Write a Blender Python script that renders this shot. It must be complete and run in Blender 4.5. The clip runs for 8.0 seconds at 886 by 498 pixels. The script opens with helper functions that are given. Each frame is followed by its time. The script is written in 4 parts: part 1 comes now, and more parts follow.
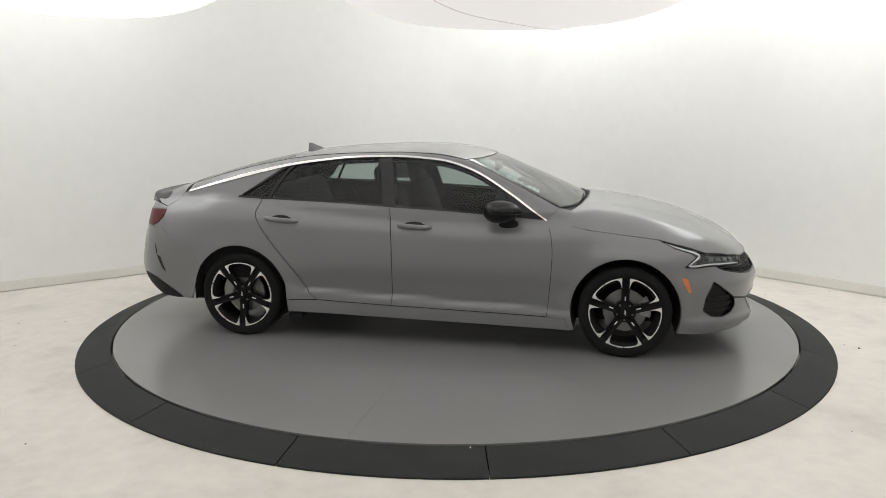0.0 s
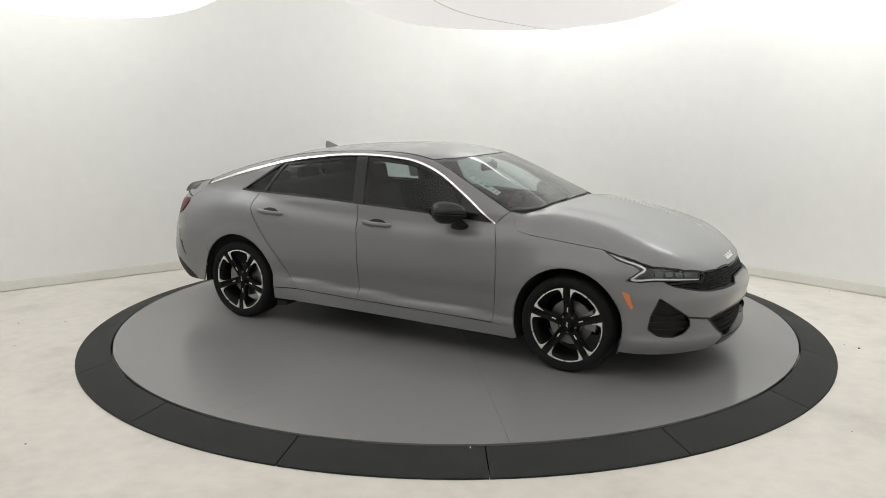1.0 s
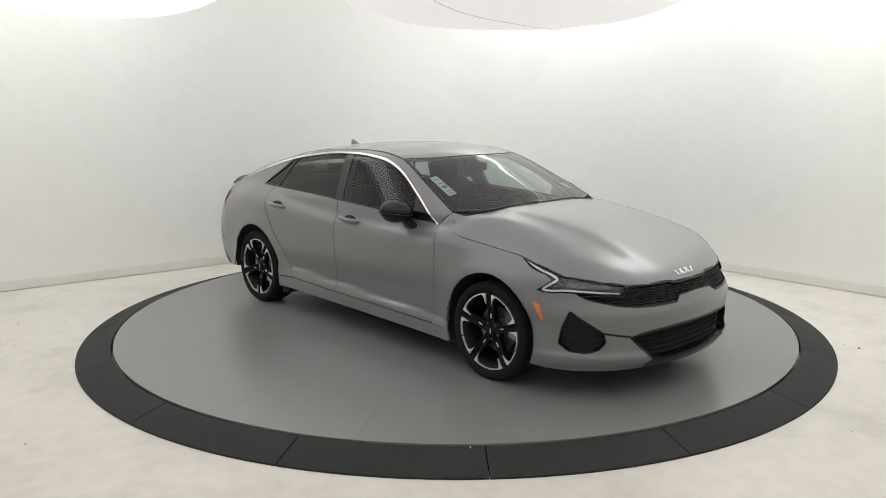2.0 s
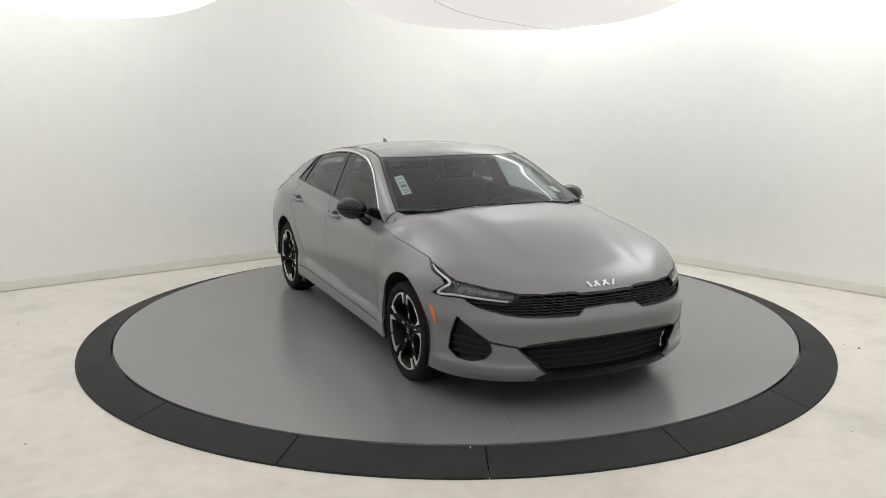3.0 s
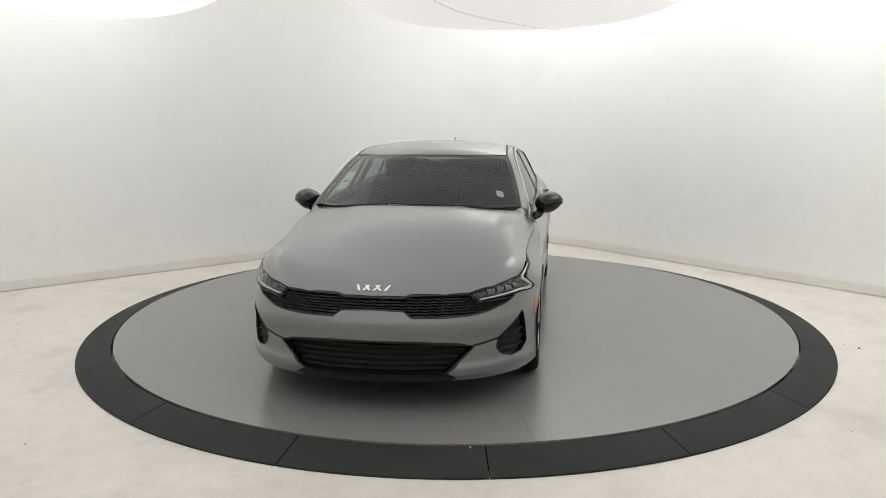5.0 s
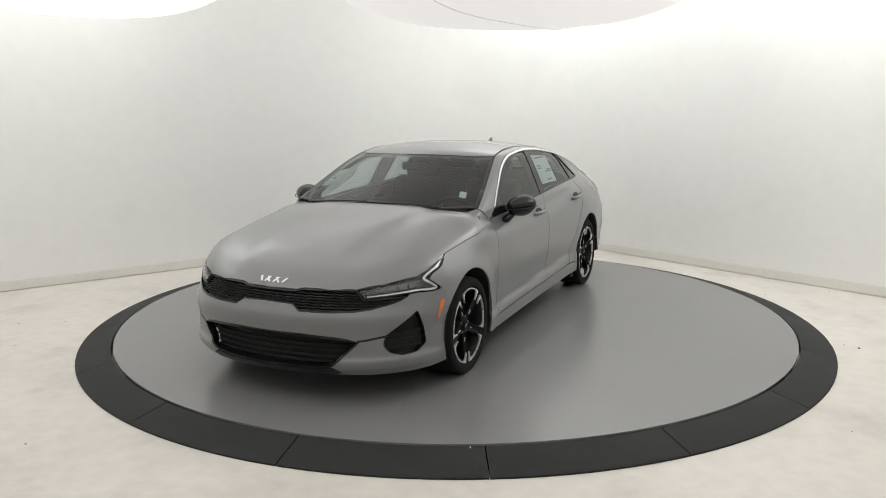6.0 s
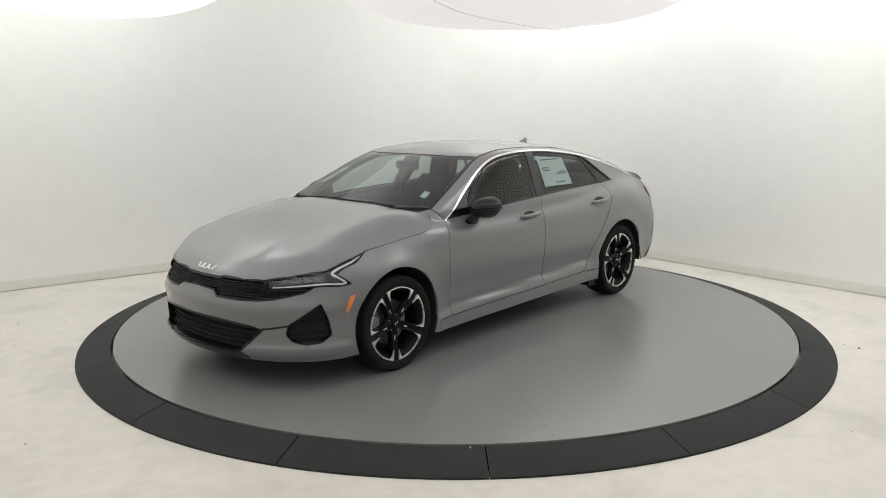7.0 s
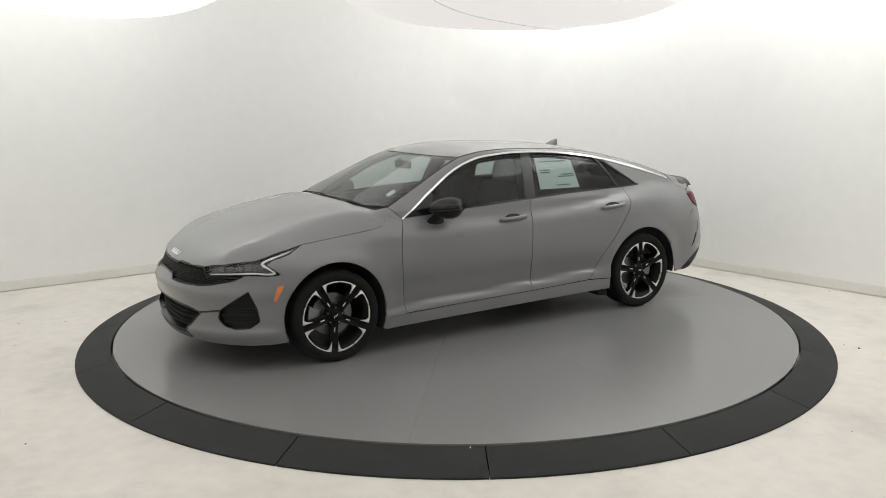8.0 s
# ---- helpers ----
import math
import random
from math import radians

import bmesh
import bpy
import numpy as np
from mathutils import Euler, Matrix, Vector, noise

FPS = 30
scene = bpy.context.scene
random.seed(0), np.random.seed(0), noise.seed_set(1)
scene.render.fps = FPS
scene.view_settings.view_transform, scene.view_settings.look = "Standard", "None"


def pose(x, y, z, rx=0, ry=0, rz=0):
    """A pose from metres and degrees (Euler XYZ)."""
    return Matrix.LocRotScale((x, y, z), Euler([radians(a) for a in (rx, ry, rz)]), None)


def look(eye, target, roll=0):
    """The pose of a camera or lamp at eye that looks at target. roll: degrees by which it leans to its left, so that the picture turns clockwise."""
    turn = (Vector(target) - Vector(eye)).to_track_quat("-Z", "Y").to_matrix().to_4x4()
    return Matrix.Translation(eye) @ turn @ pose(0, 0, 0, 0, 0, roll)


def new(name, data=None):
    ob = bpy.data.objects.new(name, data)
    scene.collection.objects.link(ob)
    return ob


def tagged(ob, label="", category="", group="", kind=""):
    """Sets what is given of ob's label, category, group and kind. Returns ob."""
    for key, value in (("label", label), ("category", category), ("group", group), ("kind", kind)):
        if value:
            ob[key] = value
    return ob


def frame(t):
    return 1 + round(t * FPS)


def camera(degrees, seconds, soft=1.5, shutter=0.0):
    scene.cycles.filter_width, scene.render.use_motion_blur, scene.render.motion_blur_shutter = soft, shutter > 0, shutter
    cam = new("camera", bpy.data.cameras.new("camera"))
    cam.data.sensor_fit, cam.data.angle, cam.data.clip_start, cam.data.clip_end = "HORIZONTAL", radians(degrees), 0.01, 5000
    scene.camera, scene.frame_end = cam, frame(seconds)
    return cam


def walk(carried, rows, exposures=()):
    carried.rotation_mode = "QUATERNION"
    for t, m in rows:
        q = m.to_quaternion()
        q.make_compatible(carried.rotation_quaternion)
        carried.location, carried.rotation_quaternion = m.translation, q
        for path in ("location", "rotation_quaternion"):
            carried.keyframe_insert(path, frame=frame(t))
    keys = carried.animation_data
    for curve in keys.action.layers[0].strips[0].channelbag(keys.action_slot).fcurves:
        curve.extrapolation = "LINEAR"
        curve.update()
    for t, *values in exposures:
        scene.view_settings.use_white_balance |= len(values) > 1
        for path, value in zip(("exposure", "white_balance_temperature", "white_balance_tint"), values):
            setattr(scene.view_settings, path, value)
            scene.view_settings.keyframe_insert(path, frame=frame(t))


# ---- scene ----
EXPOSURE = 0.0
CEILING_GLOW, CANOPY_GLOW, CANOPY_PINK_GLOW, EAST_FILL_GLOW, WEST_FILL_GLOW = .84, .78, .55, 4.5, 2.6
cam = camera(59.0, 8.0, 0.9)
EYE = (0.0, -6.555, 1.743)
SHOT = look(EYE, (-0.0819, -0.6553, 0.6548), -0.21)
walk(cam, [(0.0, SHOT), (8.0, SHOT)], [(0.0, EXPOSURE), (8.0, EXPOSURE)])

FLOOR_Z = -0.072
CEILING_Z = 3.45


def heading(t):
    """The turntable's turn at t seconds, in degrees."""
    return math.degrees(-0.21468 - 0.29860 * t + 0.00122 * (t - 4) ** 2)


# ---- world ----
world = bpy.data.worlds.new("world")
world.use_nodes = True
world.node_tree.nodes["Background"].inputs[0].default_value = (0.8, 0.8, 0.8, 1)
world.node_tree.nodes["Background"].inputs[1].default_value = 0.02
scene.world = world


# ---- materials ----
def material(name, color, rough=0.5, metal=0.0, coat=0.0, vary=0.06, scale=6.0, bump_h=0.0, bump_scale=60.0, spec=0.5, piece=0.0, rough_vary=0.08):
    m = bpy.data.materials.new(name)
    m.use_nodes = True
    t = m.node_tree
    b = t.nodes["Principled BSDF"]
    b.inputs["Roughness"].default_value = rough
    b.inputs["Metallic"].default_value = metal
    b.inputs["Coat Weight"].default_value = coat
    b.inputs["Coat Roughness"].default_value = 0.18
    b.inputs["Specular IOR Level"].default_value = spec
    b.inputs["Base Color"].default_value = (*color, 1)
    co = t.nodes.new("ShaderNodeTexCoord")
    if vary:
        big, small = t.nodes.new("ShaderNodeTexNoise"), t.nodes.new("ShaderNodeTexNoise")
        for n, sc in ((big, scale), (small, scale * 11)):
            n.inputs["Scale"].default_value = sc
            n.inputs["Detail"].default_value = 5
            t.links.new(co.outputs["Object"], n.inputs["Vector"])
        mix = t.nodes.new("ShaderNodeMath")
        mix.operation = "ADD"
        t.links.new(big.outputs["Fac"], mix.inputs[0])
        t.links.new(small.outputs["Fac"], mix.inputs[1])
        last = mix
        if piece:
            info = t.nodes.new("ShaderNodeObjectInfo")
            mul = t.nodes.new("ShaderNodeMath")
            mul.operation = "MULTIPLY_ADD"
            mul.inputs[1].default_value = piece
            t.links.new(info.outputs["Random"], mul.inputs[0])
            t.links.new(mix.outputs[0], mul.inputs[2])
            last = mul
        ramp = t.nodes.new("ShaderNodeMapRange")
        ramp.inputs["From Min"].default_value, ramp.inputs["From Max"].default_value = 0.6, 1.4 + piece
        ramp.inputs["To Min"].default_value, ramp.inputs["To Max"].default_value = 1 - vary, 1 + vary
        t.links.new(last.outputs[0], ramp.inputs["Value"])
        sc = t.nodes.new("ShaderNodeVectorMath")
        sc.operation = "SCALE"
        sc.inputs[0].default_value = color
        t.links.new(ramp.outputs[0], sc.inputs["Scale"])
        t.links.new(sc.outputs[0], b.inputs["Base Color"])
        rr = t.nodes.new("ShaderNodeMapRange")
        rr.inputs["To Min"].default_value, rr.inputs["To Max"].default_value = max(rough - rough_vary, 0.02), min(rough + rough_vary, 1)
        t.links.new(big.outputs["Fac"], rr.inputs["Value"])
        t.links.new(rr.outputs[0], b.inputs["Roughness"])
    if bump_h:
        n = t.nodes.new("ShaderNodeTexNoise")
        n.inputs["Scale"].default_value = bump_scale
        n.inputs["Detail"].default_value = 4
        t.links.new(co.outputs["Object"], n.inputs["Vector"])
        bp = t.nodes.new("ShaderNodeBump")
        bp.inputs["Strength"].default_value = 0.6
        bp.inputs["Distance"].default_value = bump_h
        t.links.new(n.outputs["Fac"], bp.inputs["Height"])
        t.links.new(bp.outputs[0], b.inputs["Normal"])
    return m


def glass_material(name, tint, low=.03):
    m = bpy.data.materials.new(name)
    m.use_nodes = True
    t = m.node_tree
    t.nodes.remove(t.nodes["Principled BSDF"])
    clear, shine = t.nodes.new("ShaderNodeBsdfTransparent"), t.nodes.new("ShaderNodeBsdfGlossy")
    face, mix = t.nodes.new("ShaderNodeLayerWeight"), t.nodes.new("ShaderNodeMixShader")
    power, part_of = t.nodes.new("ShaderNodeMath"), t.nodes.new("ShaderNodeMath")
    clear.inputs["Color"].default_value = (*tint, 1)
    shine.inputs["Roughness"].default_value = 0.0
    face.inputs["Blend"].default_value = 0.5
    power.operation, part_of.operation = "POWER", "MULTIPLY_ADD"
    power.inputs[1].default_value = 4.4
    part_of.inputs[1].default_value, part_of.inputs[2].default_value = .95, low
    t.links.new(face.outputs["Facing"], power.inputs[0])
    t.links.new(power.outputs[0], part_of.inputs[0])
    t.links.new(part_of.outputs[0], mix.inputs[0])
    t.links.new(clear.outputs[0], mix.inputs[1])
    t.links.new(shine.outputs[0], mix.inputs[2])
    t.links.new(mix.outputs[0], t.nodes["Material Output"].inputs["Surface"])
    return m


def glowing(name, color, strength, base=0.8):
    m = material(name, (base, base, base), 0.9, vary=0.02, scale=0.7)
    b = m.node_tree.nodes["Principled BSDF"]
    b.inputs["Emission Color"].default_value = (*color, 1)
    b.inputs["Emission Strength"].default_value = strength
    return m


def stained(m, scale, low, high, dark):
    """Cloudy smudges over a material's own colour."""
    t = m.node_tree
    b = t.nodes["Principled BSDF"]
    co, n, r, mul = t.nodes.new("ShaderNodeTexCoord"), t.nodes.new("ShaderNodeTexNoise"), t.nodes.new("ShaderNodeMapRange"), t.nodes.new("ShaderNodeVectorMath")
    n.inputs["Scale"].default_value, n.inputs["Detail"].default_value, n.inputs["Roughness"].default_value = scale, 6, .62
    t.links.new(co.outputs["Object"], n.inputs["Vector"])
    r.inputs["From Min"].default_value, r.inputs["From Max"].default_value = low, high
    r.inputs["To Min"].default_value, r.inputs["To Max"].default_value = 1, dark
    t.links.new(n.outputs["Fac"], r.inputs["Value"])
    src = b.inputs["Base Color"].links[0].from_socket
    mul.operation = "SCALE"
    t.links.new(src, mul.inputs[0])
    t.links.new(r.outputs[0], mul.inputs["Scale"])
    t.links.new(mul.outputs[0], b.inputs["Base Color"])
    return m


WALL = material("white_wall_paint", (.80, .805, .785), .62, vary=.026, scale=.8, bump_h=.0015, bump_scale=9)
SKIRT = material("white_baseboard_paint", (.71, .70, .65), .5, vary=.05, scale=3)
CONCRETE = material("pale_polished_concrete", (.625, .592, .542), .42, vary=.10, scale=.9, bump_h=.002, bump_scale=30)
RUBBER = material("black_ramp_rubber", (.013, .0145, .0138), .7, spec=.35, vary=.10, scale=3, bump_h=.003, bump_scale=160, piece=.5)
DECK = material("grey_painted_steel_deck", (.200, .200, .197), .23, spec=.75, vary=.02, scale=1.3, piece=.06, rough_vary=.004)
CLOTH = glowing("lit_white_fabric", (1.0, .985, .965), CEILING_GLOW)
CANOPY = glowing("white_diffuser_fabric", (1.0, .985, .975), CANOPY_GLOW)
CANOPY_PINK = glowing("pinkish_diffuser_fabric", (1.0, .955, .945), CANOPY_PINK_GLOW)
# glow of the two added panels that brighten the walls from out of view
FILL_EAST = glowing("fill_panel_east", (.985, .99, .975), EAST_FILL_GLOW)
FILL_WEST = glowing("fill_panel_west", (.985, .99, .975), WEST_FILL_GLOW)
stained(WALL, 1.1, .58, .76, .94)
stained(CONCRETE, 1.6, .52, .72, .84)
stained(RUBBER, 4, .5, .7, 1.35)
STITCH = material("grey_stitch", (.66, .61, .60), .8)
PAINT = material("grey_car_paint", (.139, .1405, .145), .42, coat=1.0, vary=.02, scale=2.0, rough_vary=.02)
GLOSS_BLACK = material("gloss_black_plastic", (.007, .007, .008), .24, vary=.05, spec=.38)
RIM = material("black_wheel_paint", (.005, .005, .005), .55, vary=.05, spec=.14)
BARREL = material("satin_black_barrel", (.006, .006, .006), .6, vary=.1, spec=.2)
MATT_BLACK = material("matt_black_plastic", (.010, .010, .010), .55, spec=.25, vary=.1, bump_h=.001, bump_scale=300)
LINER = material("black_wheel_liner", (.008, .008, .008), .9, vary=.1)
CHROME = material("satin_chrome", (.82, .82, .80), .14, 1.0, vary=.03)
MACHINED = material("machined_aluminium", (.84, .84, .82), .34, .75, vary=.04, scale=40)
PROJECTOR = material("dim_projector_glass", (.13, .135, .14), .22, .3, vary=.1)
STEEL = material("brake_disc_steel", (.20, .20, .20), .42, 1.0, vary=.1, scale=20)
CASTING = material("grey_caliper_casting", (.30, .30, .29), .5, .5, vary=.1)
TYRE = material("tyre_rubber", (.008, .008, .008), .88, spec=.25, vary=.15, bump_h=.001, bump_scale=120)
SCREEN = glass_material("windscreen_glass", (.56, .635, .62), .05)
TINT = glass_material("tinted_glass", (.58, .645, .63), .03)
LENS = glass_material("lamp_cover", (.90, .92, .93))
RED = material("red_lamp_lens", (.085, .004, .008), .3, spec=.25, vary=.06)
AMBER = material("amber_reflector", (.62, .17, .03), .22, coat=.6, vary=.08)
SILVER = material("silver_lamp_strip", (.72, .72, .71), .3, .3, vary=.04)
LAMP_DARK = material("dark_lamp_housing", (.05, .05, .052), .28, .4, vary=.1)
TRIM = material("charcoal_cabin_trim", (.012, .0125, .013), .8, spec=.15, vary=.1)
SEAT = material("black_seat_leather", (.011, .0115, .012), .6, spec=.2, vary=.12)
LINING = material("grey_headlining", (.10, .10, .10), .9, vary=.05)
PAPER = material("white_paper", (.75, .78, .77), .7, vary=.03)
INK = material("grey_ink", (.17, .22, .23), .7, vary=.05)
WHITE = material("white_emblem", (.85, .85, .85), .25, vary=.02)


# ---- builders ----
def part(name, bm, mat, parent=None, label="", smooth=True):
    """One bmesh or (verts, faces, normals) as one mesh object under its parent."""
    me = bpy.data.meshes.new(name)
    if isinstance(bm, tuple):
        verts, faces, normals = bm
        me.from_pydata([tuple(map(float, v)) for v in verts], [], faces)
        me.validate()
    else:
        bmesh.ops.recalc_face_normals(bm, faces=bm.faces)
        bm.to_mesh(me)
        bm.free()
        normals = None
    for p in me.polygons:
        p.use_smooth = smooth
    if normals is not None:
        me.normals_split_custom_set_from_vertices([tuple(map(float, n)) for n in normals])
    elif smooth:
        me.set_sharp_from_angle(angle=radians(38))
    me.materials.append(mat)
    ob = new(name, me)
    if parent is not None:
        ob.parent = parent
    if label:
        tagged(ob, label)
    return ob


def box_bm(size, at=(0, 0, 0), bevel=0.0, segments=2, turn=None):
    bm = bmesh.new()
    bmesh.ops.create_cube(bm, size=1, matrix=Matrix.Translation(at) @ (turn or Matrix()) @ Matrix.Diagonal((*size, 1)))
    if bevel:
        bmesh.ops.bevel(bm, geom=bm.edges[:], offset=bevel, segments=segments, affect="EDGES", profile=.5)
    return bm


def join(*bms):
    out = bms[0]
    for b in bms[1:]:
        me = bpy.data.meshes.new("tmp")
        b.to_mesh(me)
        b.free()
        out.from_mesh(me)
        bpy.data.meshes.remove(me)
    return out


def lathe(profile, n=64, axis="z"):
    """A turned solid from (radius, height) pairs round z."""
    bm = bmesh.new()
    rings = []
    for i in range(n):
        a = 2 * math.pi * i / n
        rings.append([bm.verts.new((r * math.cos(a), r * math.sin(a), h)) for r, h in profile])
    for i in range(n):
        a, b = rings[i], rings[(i + 1) % n]
        for j in range(len(profile) - 1):
            bm.faces.new((a[j], b[j], b[j + 1], a[j + 1]))
    bmesh.ops.remove_doubles(bm, verts=bm.verts, dist=1e-6)
    return bm


def prism(outline, z0, z1, bevel=0.0):
    """A plate from a flat outline, between two heights."""
    bm = bmesh.new()
    f = bm.faces.new([bm.verts.new((x, y, z0)) for x, y in outline])
    top = bmesh.ops.extrude_face_region(bm, geom=[f])
    bmesh.ops.translate(bm, vec=(0, 0, z1 - z0), verts=[v for v in top["geom"] if isinstance(v, bmesh.types.BMVert)])
    if bevel:
        bmesh.ops.bevel(bm, geom=bm.edges[:], offset=bevel, segments=2, affect="EDGES", profile=.5)
    return bm


def spline(points, n=8):
    """A smooth curve through 2D or 3D points."""
    p = np.array(points, float)
    p = np.vstack([2 * p[0] - p[1], p, 2 * p[-1] - p[-2]])
    out = []
    for i in range(1, len(p) - 2):
        for k in range(n):
            t = k / n
            out.append(.5 * ((2 * p[i]) + (p[i + 1] - p[i - 1]) * t + (2 * p[i - 1] - 5 * p[i] + 4 * p[i + 1] - p[i + 2]) * t * t + (3 * p[i] - p[i - 1] - 3 * p[i + 1] + p[i + 2]) * t**3))
    return [tuple(q) for q in out] + [tuple(p[-2])]


def rounded(poly, r=0.015):
    """The polygon with its corners rounded."""
    p = [np.array(q, float) for q in poly]
    out = []
    for i, q in enumerate(p):
        a, b = p[i - 1] - q, p[(i + 1) % len(p)] - q
        la, lb = np.linalg.norm(a), np.linalg.norm(b)
        if la < 1e-6 or lb < 1e-6:
            continue
        k = min(r, la / 3, lb / 3)
        s, e = q + a / la * k, q + b / lb * k
        out += [tuple(s), tuple(.25 * s + .5 * q + .25 * e), tuple(e)]
    return out


def ribbon(points, width, ends=None):
    """A closed outline round a flat curve; the width may taper to ends."""
    p = np.array(points, float)
    d = np.gradient(p, axis=0)
    d /= np.linalg.norm(d, axis=1)[:, None] + 1e-9
    n = np.stack([-d[:, 1], d[:, 0]], 1)
    w = np.full(len(p), width / 2) if ends is None else np.interp(np.linspace(0, 1, len(p)), np.linspace(0, 1, len(ends)), np.array(ends) / 2)
    return [tuple(q) for q in np.vstack([p + n * w[:, None], (p - n * w[:, None])[::-1]])]


def tube(points, r, sides=10, squash=(1, 1)):
    """A round bar along a 3D curve."""
    bm = bmesh.new()
    p = [Vector(q) for q in points]
    rings = []
    for i, q in enumerate(p):
        d = (p[min(i + 1, len(p) - 1)] - p[max(i - 1, 0)]).normalized()
        u = d.cross(Vector((0, 0, 1)) if abs(d.z) < .9 else Vector((1, 0, 0))).normalized()
        v = d.cross(u)
        rr = r[i] if isinstance(r, (list, tuple)) else r
        rings.append([bm.verts.new(q + (u * math.cos(a) * squash[0] + v * math.sin(a) * squash[1]) * rr) for a in (2 * math.pi * k / sides for k in range(sides))])
    for a, b in zip(rings, rings[1:]):
        for k in range(sides):
            bm.faces.new((a[k], a[(k + 1) % sides], b[(k + 1) % sides], b[k]))
    bm.faces.new(rings[0][::-1])
    bm.faces.new(rings[-1])
    return bm


# ---- the studio ----
def room_outline(corner_r, inset=0.0):
    """The room's plan, with a wide curve in the far corner, going round clockwise from behind the camera."""
    back, left, far, right = (np.array(q) for q in ((-.69, -7.75), (-6.95, -.89), (.47, 4.73), (6.72, -2.17)))
    pts = []
    for a, q, b, r in ((right, back, left, .3), (back, left, far, .3), (left, far, right, corner_r), (far, right, back, .3)):
        u, v = (a - q) / np.linalg.norm(a - q), (b - q) / np.linalg.norm(b - q)
        half = math.acos(float(u @ v)) / 2
        c = q + (u + v) / np.linalg.norm(u + v) * r / math.sin(half)
        s, e = q + u * r / math.tan(half), q + v * r / math.tan(half)
        a0, a1 = math.atan2(*(s - c)[::-1]), math.atan2(*(e - c)[::-1])
        da = (a1 - a0 + math.pi) % (2 * math.pi) - math.pi
        for k in range(25):
            a = a0 + da * k / 24
            pts.append(c + (r - inset) * np.array((math.cos(a), math.sin(a))))
    return pts


def wall_piece(name, inner, outer, z0, z1, mat, close=False):
    bm = bmesh.new()
    cols = [[bm.verts.new((*p, z)) for p, z in ((i, z0), (i, z1), (o, z1), (o, z0))] for i, o in zip(inner, outer)]
    pairs = list(zip(cols, cols[1:] + cols[:1])) if close else list(zip(cols, cols[1:]))
    for a, b in pairs:
        for k in range(4):
            bm.faces.new((a[k], a[(k + 1) % 4], b[(k + 1) % 4], b[k]))
    if not close:
        bm.faces.new(cols[0])
        bm.faces.new(cols[-1][::-1])
    return part(name, bm, mat)


def build_room():
    inner, outer = room_outline(2.0), room_outline(2.0, -.15)
    # clockwise: corner behind the camera 0..24, left corner 25..49, far curve 50..74, right corner 75..99
    spans = (("wall_west", 12, 37, "white painted studio wall"), ("wall_north", 37, 87, "white studio wall curving round the far corner"), ("wall_east", 87, 112, "white painted studio wall"))
    for name, a, b, label in spans:
        ids = [k % 100 for k in range(a, b + 1)]
        tagged(wall_piece(name, [inner[k] for k in ids], [outer[k] for k in ids], FLOOR_Z - .05, CEILING_Z, WALL), label, "wall", kind="structure")
    near, lip = room_outline(2.0, .001), room_outline(2.0, .016)
    ids = list(range(37, 88))
    tagged(wall_piece("baseboard", [lip[k] for k in ids], [near[k] for k in ids], FLOOR_Z + .006, FLOOR_Z + .088, SKIRT), "white baseboard along the studio wall", "baseboard", kind="structure")
    cap = room_outline(2.0, .009)
    tagged(wall_piece("trim", [cap[k] for k in ids], [near[k] for k in ids], FLOOR_Z + .088, FLOOR_Z + .100, SKIRT), "thin white bead on the baseboard", "trim", kind="structure")
    bm = prism([tuple(p) for p in outer], FLOOR_Z - .12, FLOOR_Z)
    tagged(part("floor", bm, CONCRETE), "pale cream polished concrete floor with faint stains", "floor", kind="structure")
    bm = prism([tuple(p) for p in outer], CEILING_Z, CEILING_Z + .1)
    tagged(part("ceiling", bm, CLOTH), "glowing white fabric ceiling", "ceiling", kind="structure")


def canopy(x, y, low, sag, r, mat, label, seamed=False):
    """A sagging round fabric diffuser hung under the ceiling."""
    bm = bmesh.new()
    n, m, reach = 72, 14, r * ((CEILING_Z - low) / sag) ** .25
    rings = []
    for i in range(1, m + 1):
        q = reach * i / m
        rings.append([bm.verts.new((q * math.cos(a) * (1 + .012 * math.sin(5 * a)), q * math.sin(a), sag * (q / r) ** 4 + .004 * math.sin(11 * a) * (q / reach))) for a in (2 * math.pi * k / n for k in range(n))])
    c = bm.verts.new((0, 0, 0))
    for k in range(n):
        bm.faces.new((c, rings[0][k], rings[0][(k + 1) % n]))
        for a, b in zip(rings, rings[1:]):
            bm.faces.new((a[k], b[k], b[(k + 1) % n], a[(k + 1) % n]))
    ob = part("fabric_diffuser", bm, mat)
    ob.location = (x, y, low)
    tagged(ob, label, "light diffuser", "ceiling diffusers")
    if not seamed:
        return ob
    pts = [(q, .35 * math.sin(q * .9), sag * (abs(q) / r) ** 4 - .004) for q in np.linspace(-reach * .95, reach * .95, 40)]
    s = part("seam", tube(pts, .0022, 6), STITCH, ob)
    s.rotation_euler = (0, 0, .7)
    return ob


def fill_light(x, y, length, width, turn, mat, label):
    """An added, unseen flat light panel in a thin white frame under the ceiling."""
    ob = new("fill_light")
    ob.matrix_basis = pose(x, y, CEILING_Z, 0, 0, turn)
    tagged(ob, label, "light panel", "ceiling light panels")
    part("diffuser", box_bm((length, width, .03), (0, 0, -.035), .004), mat, ob, "glowing face of the added panel")
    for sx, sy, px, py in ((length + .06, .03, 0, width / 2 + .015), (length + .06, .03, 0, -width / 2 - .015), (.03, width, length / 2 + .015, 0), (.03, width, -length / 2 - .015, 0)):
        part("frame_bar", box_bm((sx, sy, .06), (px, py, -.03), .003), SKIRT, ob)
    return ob


